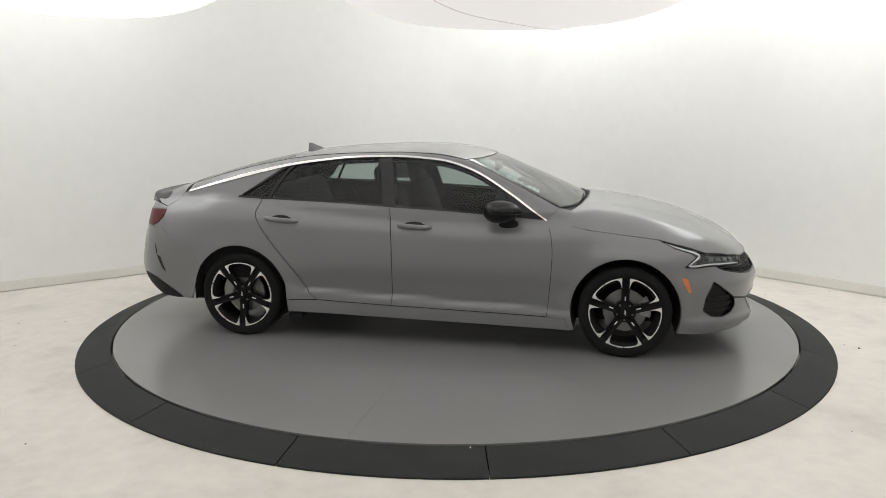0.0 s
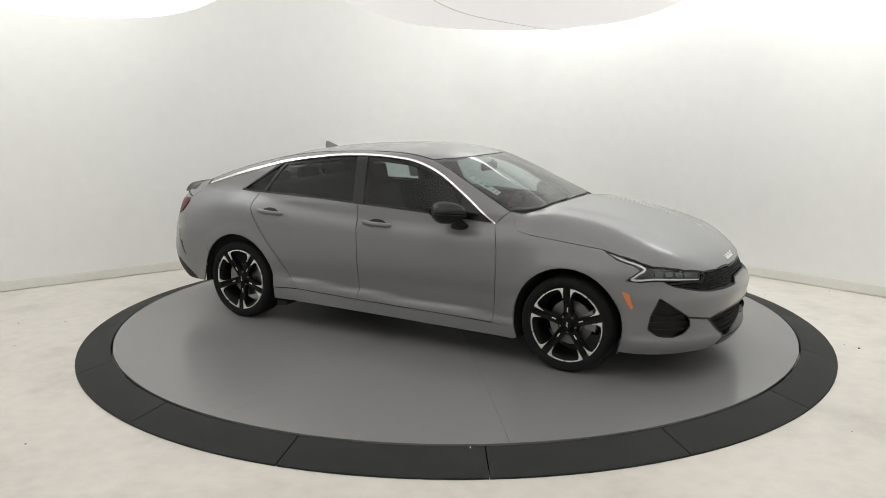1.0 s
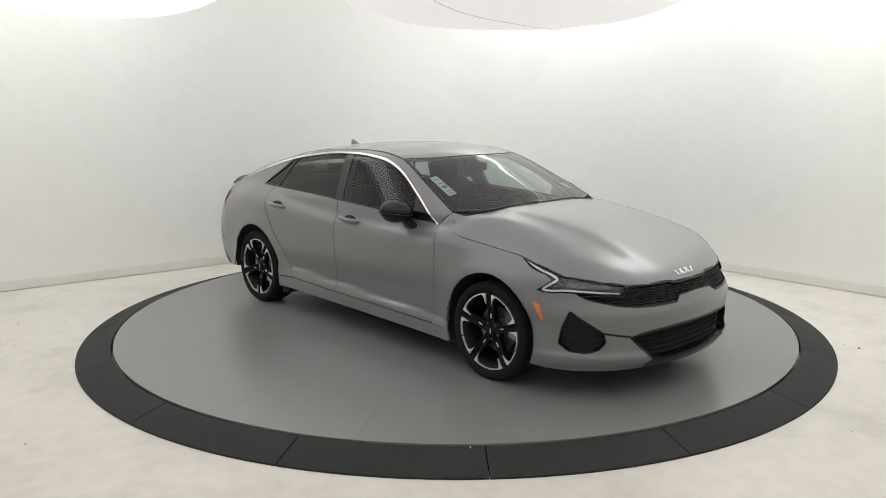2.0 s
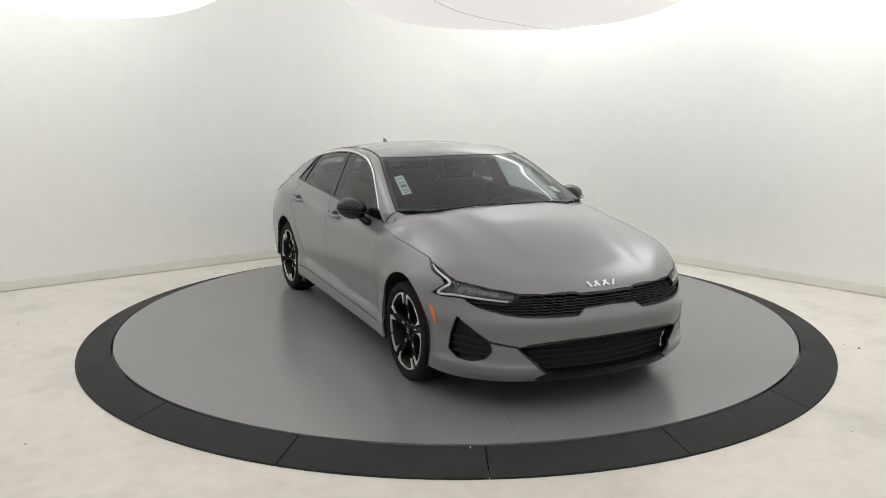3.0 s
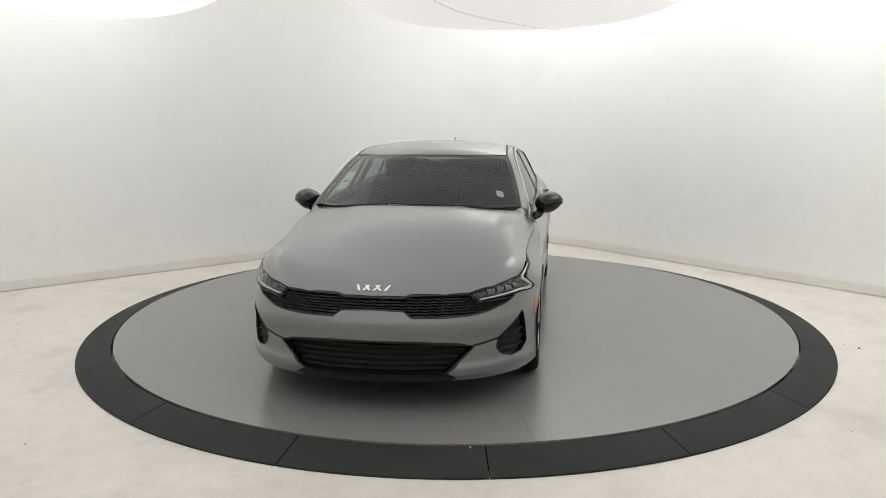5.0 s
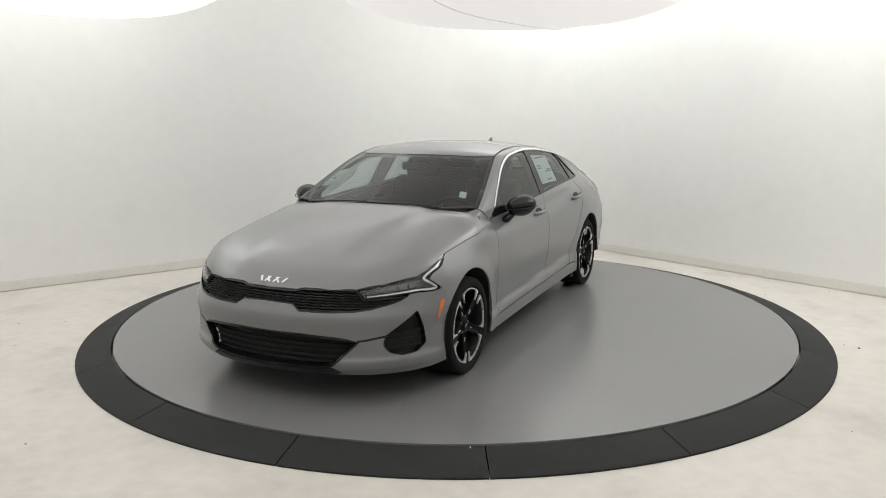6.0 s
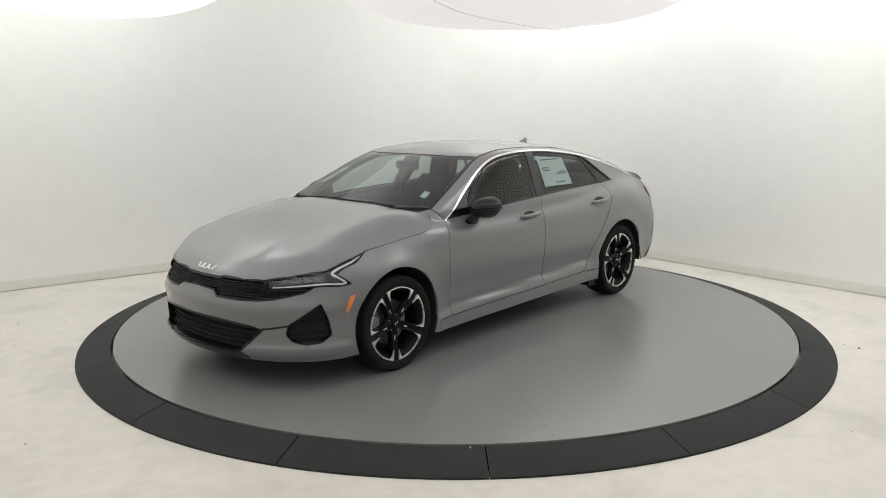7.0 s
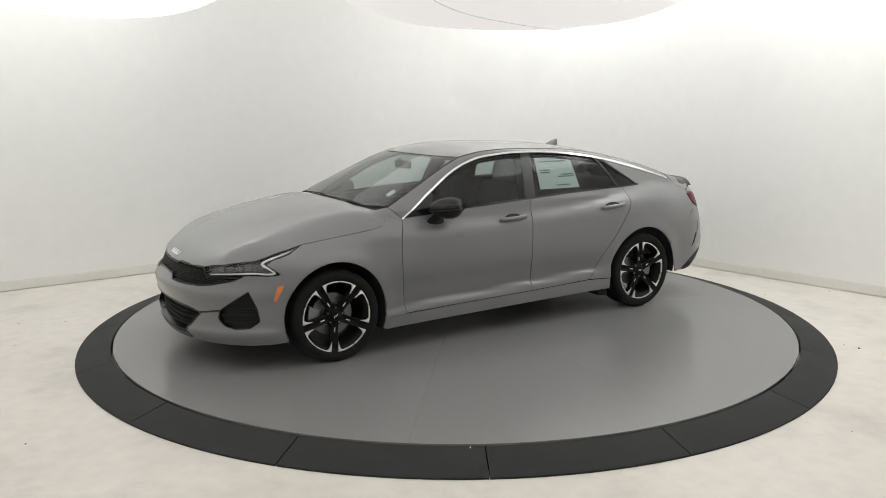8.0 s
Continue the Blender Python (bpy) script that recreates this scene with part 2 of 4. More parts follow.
def floor_specks():
    """Grit and scraps lying on the floor."""
    rng = random.Random(4)
    bm = bmesh.new()
    for _ in range(46):
        a, q = rng.uniform(0, 2 * math.pi), rng.uniform(3.05, 4.6)
        x, y, z = q * math.cos(a), q * math.sin(a), rng.uniform(.003, .010)
        if y > 1.6 or y < -4.5:
            continue
        bmesh.ops.create_icosphere(bm, subdivisions=1, radius=1, matrix=Matrix.Translation((x, y, FLOOR_Z + z * .3)) @ Matrix.Rotation(a * 3, 4, "Z") @ Matrix.Diagonal((z, z * rng.uniform(.5, 1.6), z * .35, 1)))
    tagged(part("floor_specks", bm, TYRE), "dark grit scattered on the pale floor", "grit", kind="stuff")


def build_turntable():
    base = new("turntable")
    tagged(base, "round grey steel turntable deck in wedge panels", "turntable")
    radius, n = 2.722, 10
    gap = .0004
    for k in range(n):
        a0, a1 = radians(-19 + 36 * k), radians(-19 + 36 * (k + 1))
        mid = (a0 + a1) / 2
        c = np.array((math.cos(mid), math.sin(mid))) * gap / math.sin((a1 - a0) / 2)
        pts = [tuple(c)] + [((radius - .002) * math.cos(a), (radius - .002) * math.sin(a)) for a in np.linspace(a0 + gap / radius, a1 - gap / radius, 30)]
        part("deck_panel", prism(pts, -.012, 0), DECK, base, smooth=False)
    part("drum", lathe([(0, -.07), (radius - .03, -.07), (radius - .03, -.0125), (0, -.0125)], 96), MATT_BLACK, base, "dark drum under the deck")
    return base


def build_ramp():
    """The fixed rubber ramp ring round the turntable."""
    base = new("ramp_ring")
    base.location = (0, 0, FLOOR_Z)
    tagged(base, "black rubber ramp ring of sloping segments on the floor", "ramp")
    n, r0, r1 = 17, 2.733, 2.976
    bm = bmesh.new()
    step, gap = 2 * math.pi / n, .0011
    cols = []
    for k in range(13):
        a = -step / 2 + gap + (step - 2 * gap) * k / 12
        g = 0.0015 if k in (0, 12) else 0
        prof = ((r0, .0), (r0, .064), (r0 + .006, .068 - g), (r1 - .012, .018 - g), (r1, .010), (r1, 0))
        cols.append([bm.verts.new((r * math.cos(a), r * math.sin(a), z)) for r, z in prof])
    for a, b in zip(cols, cols[1:]):
        for j in range(5):
            bm.faces.new((a[j], b[j], b[j + 1], a[j + 1]))
    bm.faces.new(cols[0])
    bm.faces.new(cols[-1][::-1])
    first = part("ramp_segment", bm, RUBBER, base)
    for k in range(n):
        ob = first if k == 0 else new("ramp_segment", first.data)
        ob.parent = base
        ob.rotation_euler = (0, 0, radians(-86.6) + step * (k + .5))
    chip = part("chip", box_bm((.006, .018, .002), (0.085, -2.745, .0665), .0008), PAPER, base, "small white chip on the ramp edge")
    return base


# ---- the car's skin ----
def lerp_table(x, table):
    """Smooth interpolation through (x, value) pairs."""
    xs = np.array([p[0] for p in table], float)
    vs = np.array([p[1] for p in table], float)
    m = np.gradient(vs, xs)
    x = np.clip(x, xs[0], xs[-1])
    i = np.clip(np.searchsorted(xs, x) - 1, 0, len(xs) - 2)
    h = xs[i + 1] - xs[i]
    t = (x - xs[i]) / h
    return ((2 * t**3 - 3 * t**2 + 1) * vs[i] + (t**3 - 2 * t**2 + t) * h * m[i]
            + (-2 * t**3 + 3 * t**2) * vs[i + 1] + (t**3 - t**2) * h * m[i + 1])


def smax(a, b, k):
    h = np.maximum(k - np.abs(a - b), 0) / k
    return np.maximum(a, b) + h * h * k / 4


def smin(a, b, k):
    return -smax(-a, -b, k)


def soft(x, s):
    return np.where(x > 8 * s, x, s * np.log1p(np.exp(np.minimum(x, 8 * s) / s)))


def bump(x, a, b, s):
    return 1 / (1 + np.exp(-(x - a) / s)) / (1 + np.exp((x - b) / s))


PLAN = [(-2.6, .83), (-2.2, .885), (-1.9, .912), (-1.44, .925), (-1.0, .916), (-.3, .908), (.6, .908), (1.0, .913), (1.43, .922), (1.8, .902), (2.2, .862), (2.5, .81)]
FLANK = [(.05, -.06), (.15, -.014), (.25, -.006), (.35, -.010), (.45, -.014), (.55, -.004), (.66, 0), (.76, -.004), (.86, -.016), (.94, -.04), (1.02, -.078), (1.15, -.16), (1.4, -.4)]
NOSE = [(.1, 2.26), (.19, 2.345), (.24, 2.366), (.33, 2.374), (.44, 2.378), (.50, 2.388), (.525, 2.390), (.555, 2.376), (.60, 2.35), (.68, 2.325), (.74, 2.29), (.9, 2.2), (1.2, 2.0)]
HOOD = [(-2.7, 1.0), (-2.47, 1.035), (-2.3, 1.056), (-2.0, 1.08), (-1.6, 1.105), (-1.2, 1.085), (-.6, 1.042), (0, 1.008), (.5, .990), (.8, .998), (1.0, 1.024), (1.14, 1.036), (1.38, 1.012), (1.6, .972), (1.82, .914), (2.03, .838), (2.18, .77), (2.28, .715), (2.4, .64), (2.6, .5)]
TAIL = [(0.1, -2.17), (0.24, -2.33), (0.3, -2.41), (0.38, -2.475), (0.48, -2.505), (0.62, -2.49), (0.75, -2.46), (0.85, -2.425), (0.95, -2.4), (1.03, -2.39), (1.1, -2.4), (1.4, -2.42)]
ROOF = [(-4.0, -0.43), (-3.0, 0.69), (-2.6, 0.95), (-2.3, 1.065), (-2.0, 1.1657), (-1.7, 1.2563), (-1.4, 1.327), (-1.1, 1.3815), (-0.8, 1.415), (-0.5, 1.4315), (-0.2, 1.44), (0.1, 1.4258), (0.3, 1.3842), (0.42, 1.3416), (0.6, 1.265), (0.8, 1.181), (1.0, 1.092), (1.12, 1.035), (1.3, 0.93), (1.6, 0.75), (2.5, 0.2), (4.0, -0.9)]
CABIN = [(-2.5, .52), (-2.2, .62), (-1.9, .70), (-1.5, .775), (-1.0, .812), (-.4, .825), (.2, .822), (.6, .808), (.9, .785), (1.2, .74), (1.6, .65)]
AXLE_F, AXLE_R, AXLE_Z, ARCH, WHEEL_Z = 1.420, -1.442, .331, .372, .320


def body_field(x, y, z):
    """Below zero inside the car's outer skin."""
    y = np.abs(y)
    arch = np.minimum(np.hypot(x - AXLE_F, z - AXLE_Z), np.hypot(x - AXLE_R, z - AXLE_Z))
    w = lerp_table(x, PLAN) + lerp_table(z, FLANK) + .012 * np.exp(-((arch - .38) / .07) ** 2)
    doors = bump(x, -1.0, 1.0, .06)
    line = .341 - .038 * (x + .2)
    w = w + doors * (-.029 * np.exp(-np.maximum(z - line - .02, 0) / .085) / (1 + np.exp(-(z - line - .012) / .006)))
    w = w - .52 * bump(x, 1.22, 9, .09) * soft(z - .70, .02) - .36 * bump(x, -9, -1.85, .09) * soft(z - .72, .02)
    flank = y - w
    top = z - (lerp_table(x, HOOD) - .045 * y**2 - .22 * np.maximum(y - .55, 0) ** 2 + bump(x, .9, 2.2, .08) * .014 * bump(y, -.5, .40 + .10 * (1.6 - x), .028))
    nose = x - (lerp_table(z, NOSE) - .30 * y**2 - .42 * y**5)
    tail = (lerp_table(z, TAIL) + .15 * y**2 + .42 * y**6) - x
    low = smax(smax(flank, top, .16), smax(nose, tail, .01), .12)
    low = smax(low, smax(top, nose, .035), .01)
    low = low - .024 * bump(z, .212, .292, .007) * bump(y, .44, 2, .02) * bump(x, 1.86, 3, .03)
    roof = z - (lerp_table(x, ROOF) - .145 * y**2)
    side = (y - (.016 + lerp_table(x, CABIN) - np.where(z > 1.0, .50, .15) * (z - 1.0) - .12 * np.maximum(z - 1.15, 0) ** 2)) * .9
    cab = np.maximum(np.maximum(smax(roof, side, .055), .88 - z), -2.22 - x)
    return smin(low, cab, .015)


def meet(origin, way, reach, level=0.0, steps=240):
    """Where the rays from origin first meet the skin (pushed out by level)."""
    o, w = np.asarray(origin, float), np.asarray(way, float)
    o, w = np.broadcast_arrays(np.atleast_2d(o), np.atleast_2d(w))
    s = np.linspace(0, reach, steps)
    f = body_field(*(o[:, None] + s[None, :, None] * w[:, None]).transpose(2, 0, 1)) - level
    inside = f < 0
    hit = inside.any(1)
    i = np.where(hit, inside.argmax(1), np.abs(f).argmin(1))
    a, b = s[np.maximum(i - 1, 0)], s[i]
    for _ in range(22):
        m = (a + b) / 2
        g = body_field(*(o + m[:, None] * w).T) - level < 0
        a, b = np.where(g, a, m), np.where(g, m, b)
    return o + b[:, None] * w


# ---- the car: panels laid on one skin ----
def skin_normals(p):
    e, g = 4e-3, []
    for k in range(3):
        d = np.zeros(3)
        d[k] = e
        g.append(body_field(*(p + d).T) - body_field(*(p - d).T))
    g = np.array(g).T
    return g / (np.linalg.norm(g, axis=1)[:, None] + 1e-12)


SPAN = .85


def from_side(uv, level):
    return meet(np.stack([uv[:, 0], np.full(len(uv), 1.3), uv[:, 1]], 1), (0, -1, 0), 1.28, level)


def from_top(uv, level):
    return meet(np.stack([uv[:, 0], uv[:, 1], np.full(len(uv), 1.7)], 1), (0, 0, -1), 1.5, level)


def from_nose(uv, level):
    a = uv[:, 0] / SPAN
    way = np.stack([np.cos(a), np.sin(a), 0 * a], 1)
    return meet(np.array((1.45, 0, 0)) + np.stack([0 * a, 0 * a, uv[:, 1]], 1) + way * 1.35, -way, 1.3, level)


def from_tail(uv, level):
    a = uv[:, 0] / SPAN
    way = np.stack([-np.cos(a), np.sin(a), 0 * a], 1)
    return meet(np.array((-1.6, 0, 0)) + np.stack([0 * a, 0 * a, uv[:, 1]], 1) + way * 1.35, -way, 1.3, level)


def arc(points):
    """Outline points given in degrees round the nose or tail, as lengths."""
    return [(radians(a) * SPAN, z) for a, z in points]


def both(points):
    """A half outline from the middle out and back, closed over the middle."""
    return list(points) + [(-u, v) for u, v in reversed(points)]


def inside(p, poly):
    """Which points lie inside the polygon."""
    x, y = p[:, 0], p[:, 1]
    c = np.zeros(len(p), bool)
    for (x0, y0), (x1, y1) in zip(poly, poly[1:] + poly[:1]):
        if y0 != y1:
            c ^= ((y0 > y) != (y1 > y)) & (x < (x1 - x0) * (y - y0) / (y1 - y0) + x0)
    return c


def dense(poly, step):
    out = []
    for a, b in zip(poly, poly[1:] + poly[:1]):
        n = max(1, int(math.ceil(math.dist(a, b) / step)))
        out += [(a[0] + (b[0] - a[0]) * k / n, a[1] + (b[1] - a[1]) * k / n) for k in range(n)]
    return out


def shrunk(poly, d):
    """The polygon pulled in by d all round."""
    p = np.array(poly, float)
    area = sum(a[0] * b[1] - b[0] * a[1] for a, b in zip(p, np.roll(p, -1, 0)))
    t = np.roll(p, -1, 0) - np.roll(p, 1, 0)
    t /= np.linalg.norm(t, axis=1)[:, None] + 1e-9
    n = np.stack([-t[:, 1], t[:, 0]], 1) * (1 if area > 0 else -1)
    return [tuple(q) for q in p + n * d]


def skin(outline, lay, level=0.0, holes=(), depth=.012, step=.03, gap=.0018, mirror=False):
    """A piece of skin inside a flat outline, with turned-in edges, as verts, faces and normals."""
    from mathutils.geometry import delaunay_2d_cdt
    loops = [dense(shrunk(outline, gap), step * .7)] + [dense(shrunk(h, -gap), step * .7) for h in holes]
    pts, edges = [], []
    for lp in loops:
        b = len(pts)
        pts += lp
        edges += [(b + i, b + (i + 1) % len(lp)) for i in range(len(lp))]
    q = np.array(loops[0])
    gx, gy = np.meshgrid(np.arange(q[:, 0].min(), q[:, 0].max(), step), np.arange(q[:, 1].min(), q[:, 1].max(), step))
    gx[1::2] += step / 2
    g = np.stack([gx.ravel(), gy.ravel()], 1)
    keep = inside(g, loops[0])
    for h in loops[1:]:
        keep &= ~inside(g, h)
    g = g[keep]
    if len(g):
        border = np.array(pts)
        near = np.min((g[:, None, 0] - border[None, :, 0]) ** 2 + (g[:, None, 1] - border[None, :, 1]) ** 2, axis=1)
        g = g[near > (step * .45) ** 2]
    allp = [Vector(p) for p in pts] + [Vector((float(a), float(b))) for a, b in g]
    vs, _, fs, *_ = delaunay_2d_cdt(allp, edges, [], 0, 1e-6, False)
    uv = np.array([tuple(v) for v in vs])
    cen = np.array([uv[list(f)].mean(0) for f in fs])
    ok = inside(cen, loops[0])
    for h in loops[1:]:
        ok &= ~inside(cen, h)
    faces = [tuple(f) for f, k in zip(fs, ok) if k]
    p = lay(uv, level)
    nrm = skin_normals(p)
    f0 = np.array([np.cross(p[f[1]] - p[f[0]], p[f[2]] - p[f[0]]) for f in faces])
    flip = (f0 * nrm[[f[0] for f in faces]]).sum(1) < 0
    faces = [f[::-1] if k else f for f, k in zip(faces, flip)]
    count = {}
    for f in faces:
        for a, b in zip(f, f[1:] + f[:1]):
            count[(a, b)] = 1
    rim = [(a, b) for a, b in count if (b, a) not in count]
    verts, normals = list(p), list(nrm)
    if depth:
        for a, b in rim:
            i = len(verts)
            side = np.cross(p[b] - p[a], nrm[a])
            side = side / (np.linalg.norm(side) + 1e-12)
            verts += [p[a], p[b], p[b] - nrm[b] * depth, p[a] - nrm[a] * depth]
            normals += [side] * 4
            faces.append((i + 1, i, i + 3, i + 2))
    verts, normals = np.array(verts), np.array(normals)
    if mirror:
        verts, normals = verts * (1, -1, 1), normals * (1, -1, 1)
        faces = [f[::-1] for f in faces]
    return verts, faces, normals


def two(name, outline, lay, mat, parent, label="", **kw):
    """A panel on the left of the car and its mirror image on the right."""
    v, f, n = skin(outline, lay, **kw)
    a = part(name, (v, f, n), mat, parent[0], label)
    b = part(name, (v * (1, -1, 1), [q[::-1] for q in f], n * (1, -1, 1)), mat, parent[1], label)
    return a, b


def z_on(points):
    """Side outline points for a curve given from above."""
    uv = np.array(points, float)
    p = from_top(uv, 0.0)
    return [(float(a[0]), float(a[2])) for a in p]


def arch_points(cx, a0, a1, n=22):
    return [(cx + ARCH * math.cos(radians(a)), AXLE_Z + ARCH * math.sin(radians(a))) for a in np.linspace(a0, a1, n)]


CHROME_LINE = [(.865, .945), (.74, 1.03), (.595, 1.128), (.37, 1.26), (.15, 1.337), (-.06, 1.364), (-.28, 1.374), (-.54, 1.368), (-.74, 1.352), (-1.07, 1.308), (-1.40, 1.236), (-1.66, 1.168), (-1.96, 1.085)]
BELT = [(.85, .948), (.76, .953), (.19, .993), (-.27, 1.015), (-.66, 1.034), (-1.12, 1.046), (-1.49, 1.055)]
SCREEN_EDGE = [(.945, .762), (.80, .735), (.60, .692), (.40, .645), (.245, .605)]
ROOF_EDGE = [(.245, .605), (.03, .590), (-.30, .566), (-.64, .548), (-1.12, .525)]
BACKLIGHT_EDGE = [(-1.12, .525), (-1.45, .535), (-1.75, .545), (-1.95, .55)]


def build_car():
    car = new("car")
    tagged(car, "grey four-door saloon car with black wheels and trim", "car")
    two_cars = (car, car)
    chrome = spline(CHROME_LINE, 6)
    belt = spline(BELT, 6)

    # flanks
    hood_line = [(.985, .985), (1.008, .935), (1.05, .907), (1.15, .886), (1.38, .856), (1.63, .829)]
    lamp_low = [(1.73, .776), (1.84, .746), (1.878, .718), (1.80, .655)]
    lamp_up = [(1.94, .741), (1.87, .765), (1.75, .799)]

    def nose_uv(points):
        return [(float(math.atan2(a[1], a[0] - 1.45) * SPAN), float(a[2])) for a in from_side(np.array(points), 0.0)]

    def tail_uv(points):
        return [(float(math.atan2(a[1], -1.6 - a[0]) * SPAN), float(a[2])) for a in from_side(np.array(points), 0.0)]

    def plan(points, lay=from_side):
        return [(float(a[0]), float(a[1])) for a in lay(np.array(points), 0.0)]

    front_edge = spline([(.855, .944), (.892, .875), (.912, .76), (.910, .60), (.883, .268)], 6)
    fender = hood_line + lamp_low + [(1.775, .58)] + arch_points(AXLE_F, 32, 180 + 22) + [(1.04, .177), (1.01, .262), (.884, .266)] + front_edge[::-1] + [(.93, .965)]
    two("fender", fender, from_side, PAINT, two_cars, gap=.0012)
    pillar = spline([(-.272, 1.013), (-.246, .72), (-.252, .291)], 6)
    front_door = [p for p in belt if p[0] > -.268] + pillar + [(.0, .286), (.50, .276), (.880, .268)] + front_edge[::-1]
    fd = two("front_door", front_door, from_side, PAINT, two_cars, gap=.0030)
    rear_edge = spline([(-1.283, 1.046), (-1.308, .957), (-1.283, .889), (-1.17, .733), (-1.0, .521), (-.885, .355), (-.815, .310)], 6)
    rear_door = [p for p in belt if -1.27 < p[0] < -.274] + rear_edge + [(-.55, .300), (-.254, .291)] + pillar[::-1]
    rd = two("rear_door", rear_door, from_side, PAINT, two_cars, gap=.0030)
    sill = [(-1.055, .212), (-1.06, .300), (-.90, .306), (-.815, .308), (-.55, .299), (-.254, .290), (0, .285), (.5, .275), (.884, .266), (1.01, .262), (1.04, .176), (.0, .193)]
    two("sill", sill, from_side, PAINT, two_cars, gap=.0030)
    window_tail = spline([(-1.49, 1.056), (-1.30, 1.175), (-1.16, 1.268), (-1.12, 1.298)], 5)
    quarter = [p for p in belt if p[0] < -1.286] + window_tail[1:] + [p for p in chrome if p[0] < -1.13] + [(-2.0, 1.068), (-2.05, 1.01), (-2.115, .960), (-2.095, .893), (-2.12, .82), (-1.95, .70), (-1.752, .54)]
    quarter += arch_points(AXLE_R, 145, 0, 30)[1:] + [(-1.055, .212 + .004), (-1.06, .302), (-.90, .308), (-.818, .312)] + rear_edge[::-1]
    two("quarter_panel", quarter, from_side, PAINT, two_cars, gap=.0030)
    for line in (front_edge, pillar, rear_edge, [(-.815, .309), (-.55, .2995), (-.254, .2905), (0, .2855), (.5, .2755), (.884, .267)], [(-.815, .309), (-.90, .307), (-1.05, .301)], hood_line[1:], [(-2.0, 1.068), (-2.05, 1.01), (-2.115, .960)]):
        two("gap_seal", ribbon(spline(line, 4), .020), from_side, LINER, two_cars, "black rubber seal in the panel gap", level=-.008, depth=0, gap=0, step=.02)
    rail_top = z_on(spline(SCREEN_EDGE, 5)) + z_on(spline(ROOF_EDGE, 5))[1:] + z_on(spline(BACKLIGHT_EDGE, 5))[1:]
    rail = rail_top + chrome[::-1]
    two("roof_rail", rail, from_side, PAINT, two_cars, gap=.001, step=.022)
    two("chrome_strip", ribbon([(x, z - .004) for x, z in chrome], .02, (.010, .013, .013, .013, .013, .015, .024, .012)), from_side, CHROME, two_cars, "bright chrome strip over the side windows", level=.006, gap=0, step=.02)
    two("belt_strip", ribbon([(x, z + .005) for x, z in belt], .013), from_side, GLOSS_BLACK, two_cars, "black strip under the side windows", level=.004, gap=0, step=.02)

    # side glass with black surrounds
    below = [(x, z - .012) for x, z in chrome]
    above = [(x, z + .006) for x, z in belt]
    def top_at(x):
        return float(np.interp(-x, [-p[0] for p in below], [p[1] for p in below]))
    def low_at(x):
        return float(np.interp(-x, [-p[0] for p in above], [p[1] for p in above]))
    front_glass = [(.61, low_at(.61))] + [(x, top_at(x)) for x in np.linspace(.57, -.295, 24)] + [(x, low_at(x)) for x in np.linspace(-.225, .58, 24)]
    two("window_glass", front_glass, from_side, TINT, fd, "tinted window glass", level=-.006, depth=.004, gap=0)
    two("mirror_triangle", [(.845, low_at(.83) - .004)] + [(x, top_at(x)) for x in np.linspace(.83, .575, 10)] + [(.615, low_at(.615)), (.74, low_at(.74))], from_side, GLOSS_BLACK, two_cars, "black corner panel ahead of the front window", level=-.003, gap=0, step=.02)
    two("centre_pillar", [(x, top_at(x)) for x in np.linspace(-.297, -.395, 5)] + [(-.325, low_at(-.325)), (-.227, low_at(-.227))], from_side, GLOSS_BLACK, two_cars, "black pillar cover between the windows", level=-.002, gap=0, step=.02)
    rear_glass = [(x, top_at(x)) for x in np.linspace(-.397, -1.045, 24)] + [(-1.08, 1.285), (-1.16, 1.165), (-1.22, low_at(-1.22))] + [(x, low_at(x)) for x in np.linspace(-1.2, -.327, 20)]
    two("window_glass", rear_glass, from_side, TINT, rd, "tinted window glass", level=-.006, depth=.004, gap=0)
    two("division_bar", ribbon([(-1.062, 1.302), (-1.11, 1.25), (-1.18, 1.15), (-1.235, 1.05)], .024), from_side, GLOSS_BLACK, two_cars, "black bar ahead of the quarter window", level=-.001, gap=0, step=.02)
    q_glass = [(-1.09, 1.295), (-1.12, 1.288), (-1.16, 1.256), (-1.30, 1.164), (-1.46, 1.066), (-1.40, 1.060), (-1.245, 1.056), (-1.185, 1.17), (-1.12, 1.262)]
    two("quarter_window", q_glass, from_side, TINT, two_cars, "dark tinted quarter window", level=-.005, depth=.004, gap=0, step=.02)
    two("quarter_frame", ribbon([(-1.10, 1.293), (-1.165, 1.255), (-1.305, 1.163), (-1.475, 1.061), (-1.24, 1.052)], .014), from_side, GLOSS_BLACK, two_cars, "black frame of the quarter window", level=.002, gap=0, step=.02)

    # top
    seam = plan(spline(hood_line[::-1], 6)[:-4])
    hood_half = [(2.298, 0), (2.289, .18), (2.277, .211), (2.25, .40), (2.201, .54), (2.112, .665), (2.01, .755)] + plan(lamp_up) + seam + [(1.046, .66), (1.100, .45), (1.129, .22), (1.135, 0)]
    part("bonnet", skin([(x, y) for x, y in hood_half] + [(x, -y) for x, y in hood_half[-2:0:-1]], from_top, step=.028, gap=.002), PAINT, car, "long grey bonnet with a low raised middle")
    half = [(1.16, 0), (1.155, .22), (1.125, .45), (1.065, .66), (1.0, .77), (.955, .765), (1.035, .57), (1.09, .33), (1.105, 0)]
    part("cowl", skin([(x, y) for x, y in half] + [(x, -y) for x, y in half[-2:0:-1]], from_top, level=-.016, step=.03), MATT_BLACK, car, "black cowl panel under the windscreen")
